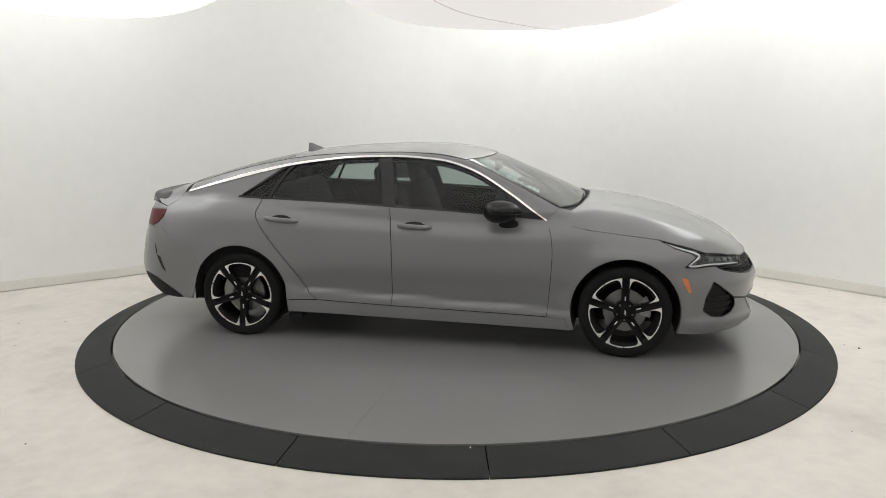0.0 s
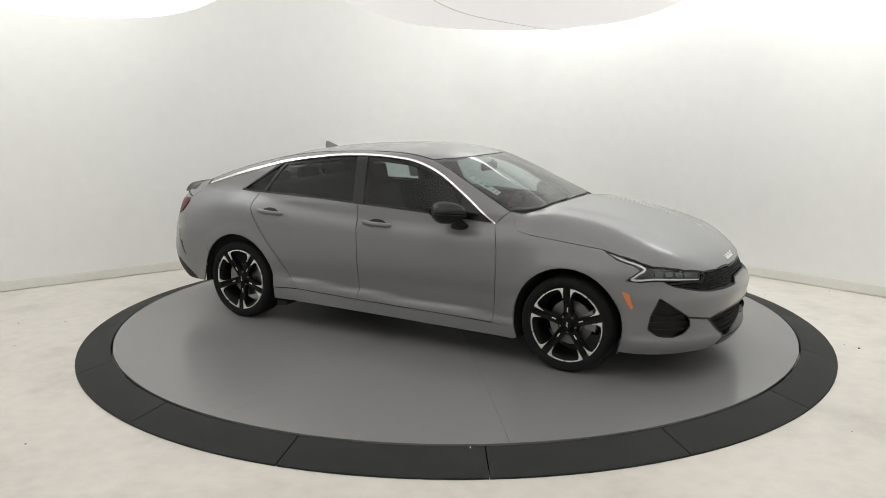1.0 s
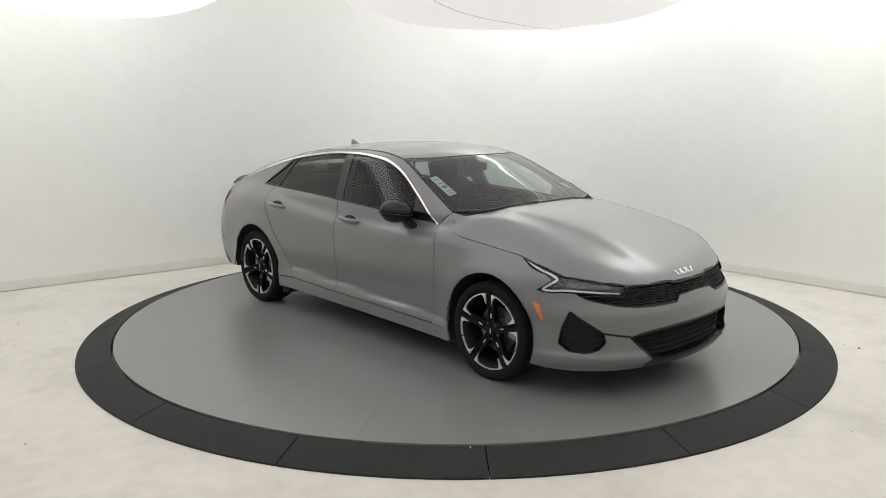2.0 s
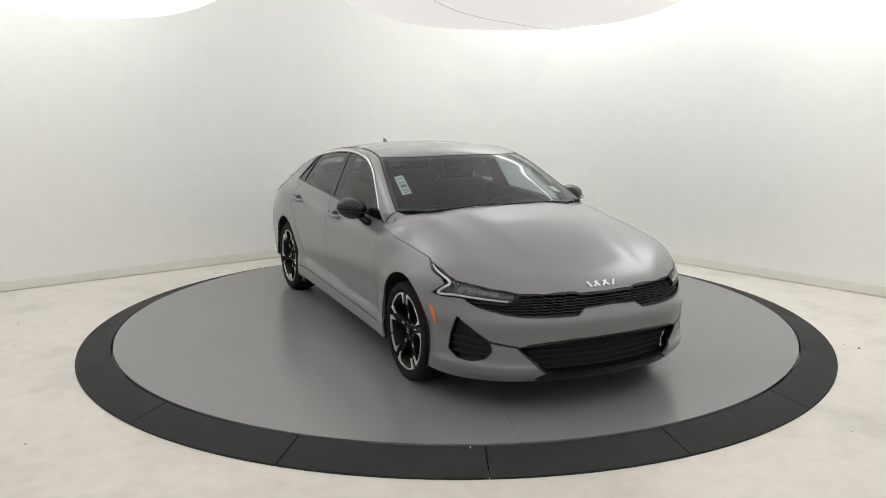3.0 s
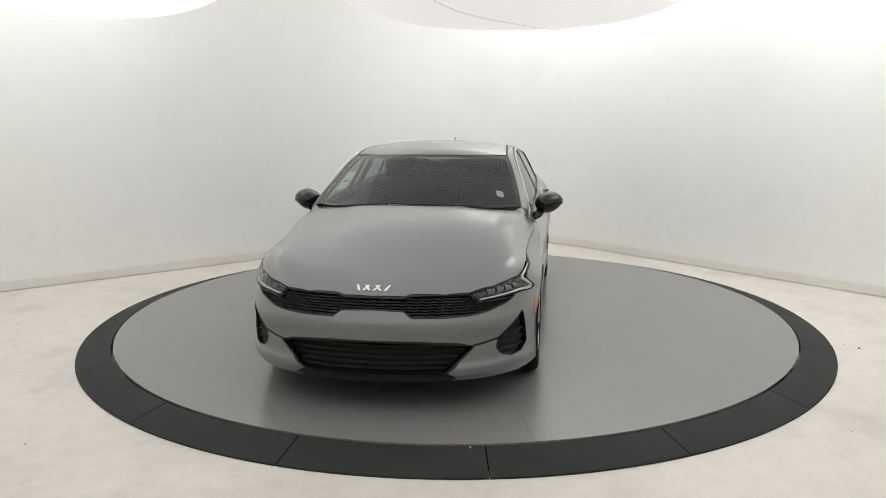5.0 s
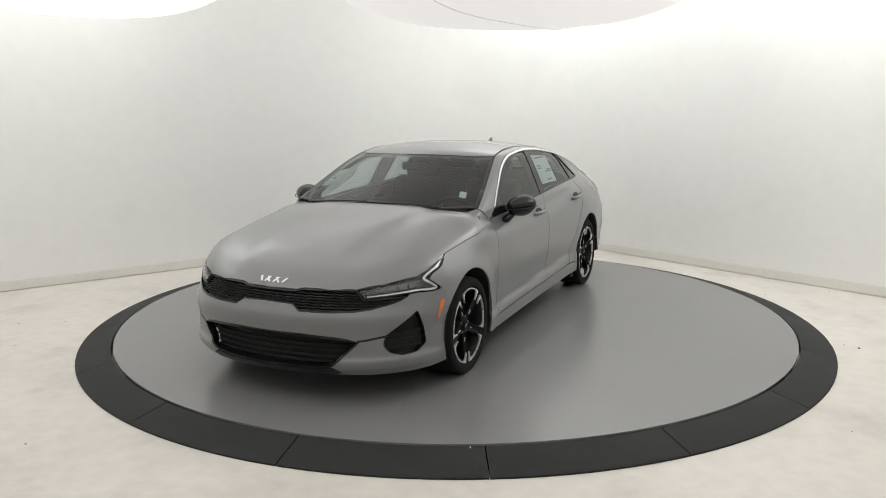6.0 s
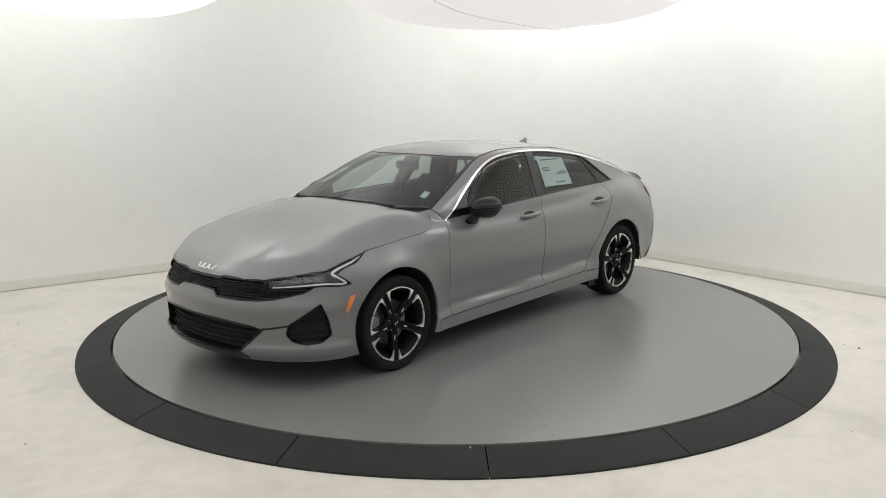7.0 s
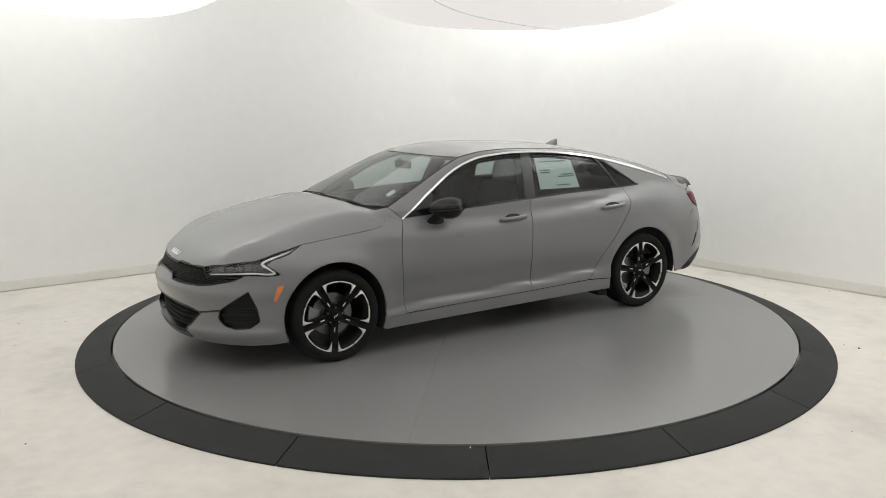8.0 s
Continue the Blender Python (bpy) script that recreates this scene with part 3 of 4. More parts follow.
    corner = [(.84, .80), (.90, .772), (.955, .748), (1.01, .72), (1.06, .69), (1.06, .78), (.99, .85), (.86, .86)]
    for m in (False, True):
        part("cowl_corner", skin(corner, from_top, level=-.006, depth=0, gap=0, step=.02, mirror=m), PAINT, car, "grey body corner at the foot of the pillar")
    base = spline([(1.108, 0), (1.092, .33), (1.036, .57), (.945, .762)], 6)
    head = spline([(.245, .605), (.33, .42), (.37, .22), (.385, 0)], 6)
    half = base + spline(SCREEN_EDGE, 5)[1:-1] + head
    screen_outline = [(x, y) for x, y in half] + [(x, -y) for x, y in half[-2:0:-1]]
    part("windscreen", skin(screen_outline, from_top, level=-.003, depth=.005, gap=.006), SCREEN, car, "clear laminated windscreen")
    inner = shrunk(screen_outline, .028)
    part("screen_border", skin(screen_outline, from_top, level=-.0045, holes=[inner], depth=0, gap=.001, step=.02), GLOSS_BLACK, car, "black painted border round the windscreen")
    half = head[::-1] + spline(ROOF_EDGE, 5)[1:] + spline([(-1.12, .525), (-1.19, .30), (-1.205, 0)], 5)[1:]
    part("roof", skin([(x, y) for x, y in half] + [(x, -y) for x, y in half[-2:0:-1]], from_top, gap=.0015), PAINT, car)
    ditch = spline(ROOF_EDGE, 5) + spline(BACKLIGHT_EDGE, 5)[1:]
    for m in (False, True):
        part("roof_moulding", skin(ribbon(ditch, .013), from_top, level=.0015, depth=.006, gap=0, step=.02, mirror=m), MATT_BLACK, car, "black rubber moulding along the roof edge")
    half = spline([(-1.205, 0), (-1.19, .30), (-1.12, .525)], 5) + spline(BACKLIGHT_EDGE, 5)[1:] + [(-1.99, .30), (-2.0, 0)]
    part("rear_window", skin([(x, y) for x, y in half] + [(x, -y) for x, y in half[-2:0:-1]], from_top, level=-.003, depth=.005, gap=.005), TINT, car, "tinted rear window")
    lid_edge = arc([(0, 1.012), (20, 1.012), (40, .998), (50, .985), (57, .960)])
    half = [(-2.005, 0), (-1.995, .30), (-1.955, .555)] + plan([(-2.0, 1.068), (-2.05, 1.01), (-2.11, .962)]) + plan(lid_edge[::-1], from_tail)
    part("boot_lid", skin([(x, y) for x, y in half] + [(x, -y) for x, y in half[-2:0:-1]], from_top, step=.028), PAINT, car)
    bm = bmesh.new()
    rows = []
    for y in np.linspace(-.66, .66, 29):
        x0 = -2.365 + .17 * y * y + .42 * y**6
        za, zb, zc = (float(a[2]) for a in from_top(np.array([(x0 + .16, y), (x0 + .08, y), (x0 + .015, y)]), 0.0))
        k = 1 - (abs(y) / .66) ** 8 * .8
        sec = [(x0 + .16, za - .004), (x0 + .08, zb + .012 * k), (x0 + .03, zc + .022 * k), (x0 - .022, zc + .034 * k), (x0 - .024, zc + .026 * k), (x0 + .01, zc + .004), (x0 + .03, zc - .012)]
        rows.append([bm.verts.new((a, y, b)) for a, b in sec])
    for a, b in zip(rows, rows[1:]):
        for k in range(7):
            bm.faces.new((a[k], a[(k + 1) % 7], b[(k + 1) % 7], b[k]))
    bm.faces.new(rows[0])
    bm.faces.new(rows[-1][::-1])
    part("spoiler", bm, GLOSS_BLACK, car, "dark lip spoiler on the boot edge")

    # nose
    low_side = nose_uv([(1.63, .825)] + lamp_low)
    lamp = nose_uv([(1.625, .829)] + lamp_up[::-1]) + arc([(54.5, .742), (45.1, .713), (35.7, .695), (37.9, .640), (47, .647), (52, .653), (58.2, .656), (63.3, .648)]) + low_side[:0:-1]
    grille_half = arc([(0, .674), (11.6, .675), (14.3, .686), (25, .689), (35.5, .692), (37.6, .636), (47, .643), (53.5, .640), (50, .615), (45, .597), (40, .580), (34, .569), (24, .564), (14.2, .566), (11.2, .600), (0, .606)])
    grille = both(grille_half)
    intake_half = arc([(0, .442), (15, .438), (26, .426), (31, .416), (35.8, .392), (30.5, .310), (25.8, .240), (21, .226), (12, .225), (0, .225)])
    intake = both(intake_half)
    fog = arc([(56.3, .557), (50, .487), (44.4, .424), (43.6, .365), (46.0, .318), (50.5, .297), (56.3, .304), (60.2, .350), (59.2, .44)])
    lower = arc([(0, .190), (12, .192), (24, .192), (30, .19), (40, .186), (55, .184), (64.0, .186)])
    wrap = [(AXLE_F + ARCH * math.cos(radians(a)), AXLE_Z + ARCH * math.sin(radians(a))) for a in (-21, -10, 0, 10, 20, 31)] + [(1.775, .58), (1.798, .652)]
    edge = nose_uv(wrap)
    lamp_under = arc([(63.3, .646), (58.2, .653), (54.5, .652)])
    bumper_half = arc([(0, .606)]) + grille_half[-2:6:-1] + lamp_under[::-1] + edge[::-1] + lower[::-1]
    bumper = both(bumper_half)
    fog_r = [(-u, v) for u, v in fog][::-1]
    nose = part("front_bumper", skin(bumper, from_nose, holes=[rounded(intake, .012), rounded(fog, .014), rounded(fog_r, .014)], step=.026, depth=.022, gap=.0006), PAINT, car, "grey front bumper with a wide black intake")
    part("grille_back", skin(shrunk(grille, -.004), from_nose, level=-.055, depth=0, gap=0), LINER, car, "black void behind the grille")
    part("intake_back", skin(shrunk(intake, -.02), from_nose, level=-.07, depth=0, gap=0), LINER, car, "black void behind the lower intake")
    part("grille_frame", skin(shrunk(grille, -.001), from_nose, level=-.004, holes=[shrunk(grille, .008)], depth=.03, gap=0, step=.02), GLOSS_BLACK, car, "black edge of the upper grille")
    part("intake_frame", skin(rounded(intake, .01), from_nose, level=.002, holes=[rounded(shrunk(intake, .013), .008)], depth=.045, gap=0, step=.02), GLOSS_BLACK, car, "gloss black frame of the lower intake")

    def crossings(poly, z):
        xs = sorted(a[0] + (b[0] - a[0]) * (z - a[1]) / (b[1] - a[1]) for a, b in zip(poly, poly[1:] + poly[:1]) if (a[1] > z) != (b[1] > z))
        return list(zip(xs[::2], xs[1::2]))

    def slats(poly, name, zs, half_h, level, wave, depth, mat=None):
        for z in zs:
            for a, b in crossings(poly, z):
                if b - a < .05:
                    continue
                us = np.linspace(a, b, max(4, int((b - a) / .012)))
                zz = z + wave * np.sin(us * 95 + z * 400) if wave else z + 0 * us
                line = list(zip(us, zz))
                part(name, skin(ribbon(line, half_h * 2), from_nose, level=level, depth=depth, gap=0, step=.03), mat or GLOSS_BLACK, car)

    slats(shrunk(grille, .004), "grille_slat", np.arange(.574, .69, .0145), .0034, -.016, .0022, .02, MATT_BLACK)
    slats(shrunk(intake, .012), "intake_slat", np.arange(.262, .43, .034), .004, -.040, 0, .02, LINER)
    for sgn in (1, -1):
        m = sgn < 0
        side = "fog_vent"
        vent = part(side, skin(rounded(fog, .014), from_nose, level=-.045, depth=0, gap=-.004, mirror=m), MATT_BLACK, car, "deep black corner vent")
        part("vent_rim", skin(rounded(fog, .014), from_nose, level=.0015, holes=[rounded(shrunk(fog, .007), .011)], depth=.045, gap=0, step=.018, mirror=m), GLOSS_BLACK, vent)
        for z in (.34, .385, .43):
            for a, b in crossings(shrunk(fog, .006), z):
                part("vent_slat", skin(ribbon([(u, z) for u in np.linspace(a, b, 8)], .012), from_nose, level=-.026, depth=.02, gap=0, mirror=m), LINER, vent)
        part("bumper_slit", skin(ribbon(arc([(35.0, .398), (37.5, .402), (41, .412), (44.8, .422)]), .012), from_nose, level=.002, depth=.012, gap=0, step=.02, mirror=m), GLOSS_BLACK, car, "black slit from intake to corner vent")
        # head lamps
        house = part("headlight", skin(lamp, from_nose, level=-.030, depth=.01, gap=-.002, step=.022, mirror=m), LAMP_DARK, car, "slim dark headlight with a silver hooked strip")
        hook = nose_uv([(1.645, .8215), (1.74, .786), (1.86, .751), (1.905, .724), (1.87, .695), (1.838, .664)]) + arc([(63.0, .660), (58.2, .667), (52, .6635), (46, .658), (39.0, .650)])
        part("light_strip", skin(ribbon(spline(hook, 4), .011, (.004, .009, .012, .012, .012, .011, .010, .008, .006)), from_nose, level=-.010, depth=.02, gap=0, step=.012, mirror=m), SILVER, house, "pale silver running-light strip")
        for k in range(4):
            a0 = 42.5 + 4.0 * k
            zc = .686 + .0035 * k
            cell = arc([(a0, zc - .014), (a0 + 3.0, zc - .012), (a0 + 3.0, zc + .013), (a0, zc + .011)])
            part("projector", skin(rounded(cell, .006), from_nose, level=-.014, depth=.016, gap=0, step=.012, mirror=m), PROJECTOR, house, "grey projector cell")
        part("lamp_cover", skin(lamp, from_nose, level=-.001, depth=.003, gap=.002, step=.022, mirror=m), LENS, house, "clear lamp cover")
        part("lamp_frame", skin(lamp, from_nose, level=.0005, holes=[shrunk(lamp, .0045)], depth=.03, gap=0, step=.014, mirror=m), GLOSS_BLACK, house, "black lamp edge")
        refl = [(1.783, .588), (1.828, .575), (1.856, .488), (1.842, .474), (1.828, .50)]
        part("side_reflector", skin(rounded(refl, .008), from_side, level=.003, depth=.006, gap=0, step=.014, mirror=m), AMBER, car, "amber side reflector")
    part("front_lip", skin(both(arc([(0, .224), (20, .225), (26, .238), (29.5, .206), (27, .190), (0, .188)])), from_nose, level=.006, depth=.03, gap=0, step=.02), GLOSS_BLACK, car, "black lip under the lower intake")
    for a, lean in ((-6.2, -1.2), (-4.6, 1.9), (-2.2, -1.6), (-.4, 2.2), (2.4, -2.0), (4.2, 1.8)):
        bar = arc([(a - .5, .706), (a - .5 + lean, .731), (a + .5 + lean, .731), (a + .5, .706)])
        part("emblem_bar", skin(bar, from_nose, level=.006, depth=.008, gap=0, step=.008), WHITE, car, "small white slanted badge bar")

    seam_line = [(AXLE_F + ARCH * math.cos(radians(33)), AXLE_Z + ARCH * math.sin(radians(33))), (1.775, .58), (1.800, .66)]
    two("seam_filler", ribbon(spline(seam_line, 5), .03), from_side, PAINT, two_cars, level=-.0012, depth=.006, gap=0, step=.015)

    # tail
    valance_half = arc([(0, .45), (40, .445), (50, .44), (56, .417), (62, .36), (68, .300), (70, .272), (60, .268), (40, .262), (0, .26)])
    part("rear_valance", skin(both(valance_half), from_tail, level=-.002, depth=.02), MATT_BLACK, car, "black lower panel of the rear bumper")
    lamp_half = arc([(54, .948), (57.0, .945), (57.4, .893), (55.5, .845), (52, .820), (30, .835), (22, .860), (0, .872), (0, .90), (22, .905), (40, .935)])
    bumper_half = arc([(0, .80), (30, .80), (53, .805), (58.6, .815), (66, .74), (74, .65), (80.4, .541), (77.8, .453), (76, .314), (75.5, .274), (70.4, .275), (68.4, .302), (62.2, .364), (56, .421), (50, .444), (40, .449), (0, .454)])
    part("rear_bumper", skin(both(bumper_half), from_tail, step=.03), PAINT, car)
    lid_half = lid_edge + arc([(56, .952), (40, .937), (22, .908), (0, .903)])
    part("boot_face", skin(both(lid_half), from_tail), PAINT, car)
    low_half = arc([(0, .869), (22, .857), (30, .832), (53, .817), (56, .812), (30, .804), (0, .804)])
    part("boot_lower", skin(both(low_half), from_tail, step=.025), PAINT, car)
    part("tail_light", skin(both([(0, .872)] + lamp_half[6:0:-1] + lamp_half[:1] + lamp_half[:8:-1] + [(0, .90)]), from_tail, level=.004, step=.02), RED, car, "dark red wrap-round tail light bar")
    part("lamp_surround", skin(both(arc([(0, .955), (30, .955), (50, .962), (59, .955), (62, .89), (63, .80), (50, .79), (0, .79)])), from_tail, level=-.005, depth=0, gap=0), PAINT, car, "grey body behind the tail light")
    for m in (False, True):
        part("bumper_vent", skin(arc([(56.3, .695), (57.6, .640), (57.4, .600), (59.6, .590), (61.8, .465), (60.2, .50), (58.2, .575), (57.0, .62)]), from_tail, level=.002, depth=.008, gap=0, step=.012, mirror=m), GLOSS_BLACK, car, "slim black slit on the rear corner")

    # under and inside
    part("underbody", prism([(-2.0, -.58), (-1.85, -.58), (-1.02, -.60), (-1.0, -.84), (1.0, -.84), (1.02, -.60), (1.85, -.60), (2.15, -.55), (2.15, .55), (1.85, .60), (1.02, .60), (1.0, .84), (-1.0, .84), (-1.02, .60), (-1.85, .58), (-2.0, .58)], .19, .23), LINER, car, "black underbody tray")
    for cx in (AXLE_F, AXLE_R):
        for sgn in (1, -1):
            bm = bmesh.new()
            rr = ARCH + .004
            rows = [[bm.verts.new((cx + rr * math.cos(a), sgn * y, AXLE_Z + rr * math.sin(a))) for y in (.56, .914)] for a in np.linspace(radians(-24), radians(204 if cx > 0 else 189), 30)]
            for a, b in zip(rows, rows[1:]):
                bm.faces.new((a[0], a[1], b[1], b[0]))
            bm.faces.new([r[0] for r in rows])
            part("wheel_liner", bm, LINER, car, "black wheel-arch liner")
    for sgn, m in ((1, False), (-1, True)):
        flap = prism([(0, .0), (.10, .012), (.105, .045), (.0, .05)], -.09, .09, .004)
        f = part("mud_flap", flap, MATT_BLACK, car, "small black deflector ahead of the rear wheel")
        f.matrix_basis = Matrix.Translation((-1.06, sgn * .80, .145)) @ Matrix.Rotation(radians(90), 4, "X")
    door_inner = [(x, z) for x, z in belt if x > -1.3] + [(-1.2, .75), (-.95, .40), (.85, .35), (.87, .8)]
    two("door_trim", door_inner, from_side, TRIM, two_cars, "charcoal inner door trim", level=-.055, depth=.01)
    two("pillar_trim", ribbon([(-.36, 1.35), (-.31, 1.15), (-.27, .98)], .13), from_side, TRIM, two_cars, "charcoal inner centre pillar", level=-.05, depth=.02, gap=0)
    two("rail_trim", ribbon([(x, z - .022) for x, z in chrome if x > -1.45], .05), from_side, TRIM, two_cars, "charcoal inner roof edge", level=-.032, depth=.015, gap=0)
    two("rear_pillar_trim", [(-1.13, 1.27), (-1.42, 1.20), (-1.75, 1.12), (-1.75, 1.05), (-1.33, 1.05), (-1.24, 1.12)], from_side, TRIM, two_cars, "charcoal inner rear pillar", level=-.05, depth=.015, gap=0)
    two("side_trim", [(-1.10, 1.040), (-1.30, 1.05), (-1.78, 1.06), (-1.85, .80), (-1.80, .45), (-.85, .42)], from_side, TRIM, two_cars, "charcoal inner panel beside the rear bench", level=-.075, depth=.01, gap=0)
    half = [(.33, 0), (.30, .40), (.22, .56), (0, .545), (-.6, .51), (-1.1, .48), (-1.15, 0)]
    part("headlining", skin([(x, y) for x, y in half] + [(x, -y) for x, y in half[-2:0:-1]], from_top, level=-.045, depth=0, gap=0, step=.06), LINING, car, "grey cloth headlining")
    dash = bmesh.new()
    rows = []
    for y in np.linspace(-.80, .80, 27):
        hump = .03 * math.exp(-((y - .37) / .16) ** 2)
        sec = [(1.04 - .12 * y * y, .93), (.86, .965 + hump * .4), (.66, .955 + hump), (.56, .915 + hump), (.53, .85), (.60, .62), (1.0, .60)]
        rows.append([dash.verts.new((a, y, b)) for a, b in sec])
    for a, b in zip(rows, rows[1:]):
        for k in range(7):
            dash.faces.new((a[k], a[(k + 1) % 7], b[(k + 1) % 7], b[k]))
    dash.faces.new(rows[0])
    dash.faces.new(rows[-1][::-1])
    part("dashboard", dash, TRIM, car, "charcoal dashboard")
    wheel_pts = [(0, .185 * math.cos(a), .185 * math.sin(a)) for a in np.linspace(0, 2 * math.pi, 33)]
    sw = part("steering_wheel", join(tube(wheel_pts, .016, 8), box_bm((.03, .34, .045), (0, 0, -.01), .012), box_bm((.03, .05, .18), (0, 0, -.09), .012), box_bm((.06, .14, .12), (.02, 0, -.01), .03)), SEAT, car, "black steering wheel")
    sw.matrix_basis = pose(.44, .37, .865, 0, 24, 0)
    for y, dx in ((.37, .07), (-.37, 0)):
        s = part("seat_cushion", box_bm((.52, .50, .20), (.02 + dx, y, .48), .07, 4), SEAT, car, "black leather front seat")
        back = part("seat_back", box_bm((.15, .50, .64), (0, 0, .32), .065, 4), SEAT, s)
        back.matrix_basis = pose(-.22 + dx, y, .50, 0, -18, 0)
        hr = part("headrest", join(box_bm((.11, .29, .20), (0, 0, .11), .05, 4), tube([(0, -.06, -.03), (0, -.06, .05)], .006, 8), tube([(0, .06, -.03), (0, .06, .05)], .006, 8)), SEAT, s)
        hr.matrix_basis = pose(-.41 + dx, y, 1.075, 0, -12, 0)
    bench = part("rear_bench", join(box_bm((.52, 1.30, .18), (-.95, 0, .47), .07, 4), box_bm((.16, 1.30, .66), (-1.27, 0, .80), .07, 4, pose(0, 0, 0, 0, -22, 0))), SEAT, car, "black leather rear bench")
    for y in (.40, -.40, 0):
        hr = part("headrest", box_bm((.10, .26, .13), (0, 0, .08), .042, 4), SEAT, bench)
        hr.matrix_basis = pose(-1.40, y, 1.06, 0, -14, 0)
    part("parcel_shelf", join(box_bm((.55, 1.24, .03), (-1.66, 0, 1.045), .01), box_bm((.03, 1.5, .75), (-1.42, 0, .66), .008)), TRIM, car, "charcoal parcel shelf and bulkhead")
    part("inner_mirror", join(box_bm((.035, .24, .065), (.41, 0, 1.262), .014, 3), tube([(.43, 0, 1.275), (.44, 0, 1.315)], .012, 8)), GLOSS_BLACK, car, "black inside mirror")

    # outer details
    for sgn in (1, -1):
        bm = bmesh.new()
        bmesh.ops.create_uvsphere(bm, u_segments=32, v_segments=20, radius=1)
        for v in bm.verts:
            x, y, z = v.co
            k = 1 - .28 * max(0, y) ** 2
            sx = .165 if x > 0 else .10
            v.co = (x * sx * (1 - .35 * max(y, 0)), y * .105, z * .074 * k + .012 * y - (.012 if z < 0 else 0) * abs(z))
        bmesh.ops.rotate(bm, verts=bm.verts, cent=(0, 0, 0), matrix=Matrix.Rotation(radians(-8), 3, "Z"))
        for v in bm.verts:
            v.co.y *= sgn
            v.co += Vector((.53, sgn * .948, 1.018))
        mir = part("door_mirror", bm, GLOSS_BLACK, car, "gloss black door mirror")
        part("mirror_stalk", tube([(.60, sgn * .835, .905), (.605, sgn * .865, .925), (.585, sgn * .90, .965), (.57, sgn * .925, 1.0)], [.072, .068, .052, .05], 14, (1.0, .42)), GLOSS_BLACK, mir)
        part("mirror_seam", tube([(.535 + .163 * math.cos(a) * (1 - .2 * max(math.sin(a), 0)), sgn * (.945 + .106 * math.sin(a)), .998 + .012 * math.sin(a)) for a in np.linspace(-.9, 1.9, 20)], .0035, 6), MATT_BLACK, mir)
        g = bmesh.new()
        bmesh.ops.create_circle(g, cap_ends=True, segments=32, radius=1)
        for v in g.verts:
            v.co = (.4500, sgn * (.945 + v.co.x * .060), 1.018 + v.co.y * .038)
        part("mirror_glass", g, CHROME, mir, "silvered mirror glass")
        for door, x0, x1, z0, z1 in ((fd, -.205, .048, .889, .879), (rd, -1.225, -.965, .917, .899)):
            d = door[0 if sgn > 0 else 1]
            xs = np.linspace(x0, x1, 15)
            line = [(x, z0 + (z1 - z0) * i / 14) for i, x in enumerate(xs)]
            p = from_side(np.array(line), 0.0)
            lift = [.006 + .034 * math.sin(math.pi * min(max((i - .3) / 13.4, 0), 1)) ** .45 for i in range(15)]
            pts = [(a[0], sgn * (a[1] + h), a[2]) for a, h in zip(p, lift)]
            h = part("door_handle", tube(pts, [.010] + [.0165] * 13 + [.010], 12, (.62, 1.0)), PAINT, d, "grey pull handle")
            # flat black patch on the door paints the shaded hollow behind the handle
            cup_shade = ribbon([(x, z + .004) for x, z in line[3:12]], .05, (.02, .046, .052, .046, .02))
            part("handle_shade", skin(cup_shade, from_side, level=.0012, depth=0, gap=0, step=.012, mirror=sgn < 0), MATT_BLACK, h, "black patch painting the shade behind the handle")
    fin = bmesh.new()
    rows = []
    for k in range(9):
        t = k / 8
        sx, w = 1 - t * .88, .028 * (1 - t) ** .8 + .003
        rows.append([fin.verts.new((-1.215 + .245 * sx * (.5 - .5 * math.cos(a)) + .008 * t, w * math.sin(a) * (1 - .55 * (.5 - .5 * math.cos(a))), 1.350 + .080 * t)) for a in (2 * math.pi * j / 16 for j in range(16))])
    for a, b in zip(rows, rows[1:]):
        for j in range(16):
            fin.faces.new((a[j], a[(j + 1) % 16], b[(j + 1) % 16], b[j]))
    fin.faces.new(rows[-1])
    fin.faces.new(rows[0][::-1])
    part("roof_antenna", fin, PAINT, car, "grey shark-fin antenna")
    for k in range(2):
        y0 = -.60 + .56 * k
        pts = [(1.115 - .16 * (y0 + q) ** 2 - .04 * q, y0 + q) for q in (0, .15, .35, .55)]
        pts = [(float(a[0]), float(a[1]), float(a[2]) + .004) for a in from_top(np.array(pts), 0.0)]
        part("wiper", tube(spline(pts, 5), .0045, 8), MATT_BLACK, car, "black wiper arm")

    # papers on the glass
    sheet = part("window_sheet", skin([(-.432, 1.318), (-.80, 1.290), (-.815, 1.072), (-.405, 1.075)], from_side, level=-.013, depth=.001, gap=0), PAPER, car, "white price sheet behind the rear window")
    for x0, x1, z in ((-.47, -.74, 1.285), (-.66, -.79, 1.18), (-.62, -.79, 1.165), (-.58, -.72, 1.100), (-.45, -.55, 1.22), (-.45, -.55, 1.20)):
        part("print_bar", skin(ribbon([(x, z) for x in np.linspace(x0, x1, 6)], .010), from_side, level=-.0118, depth=0, gap=0), INK, sheet)
    slip = part("screen_slip", skin([(.55, -.612), (.55, -.545), (.79, -.572), (.79, -.645)], from_top, level=-.010, depth=.001, gap=0), PAPER, car, "white paper strip behind the windscreen")
    for x, w in ((.585, .008), (.635, .012), (.670, .034), (.735, .010), (.765, .008)):
        y0 = -.556 - .117 * (x - .55)
        part("print_bar", skin([(x, y0 - .044), (x + w, y0 - .046), (x + w, y0), (x, y0)], from_top, level=-.009, depth=0, gap=0), INK, slip)
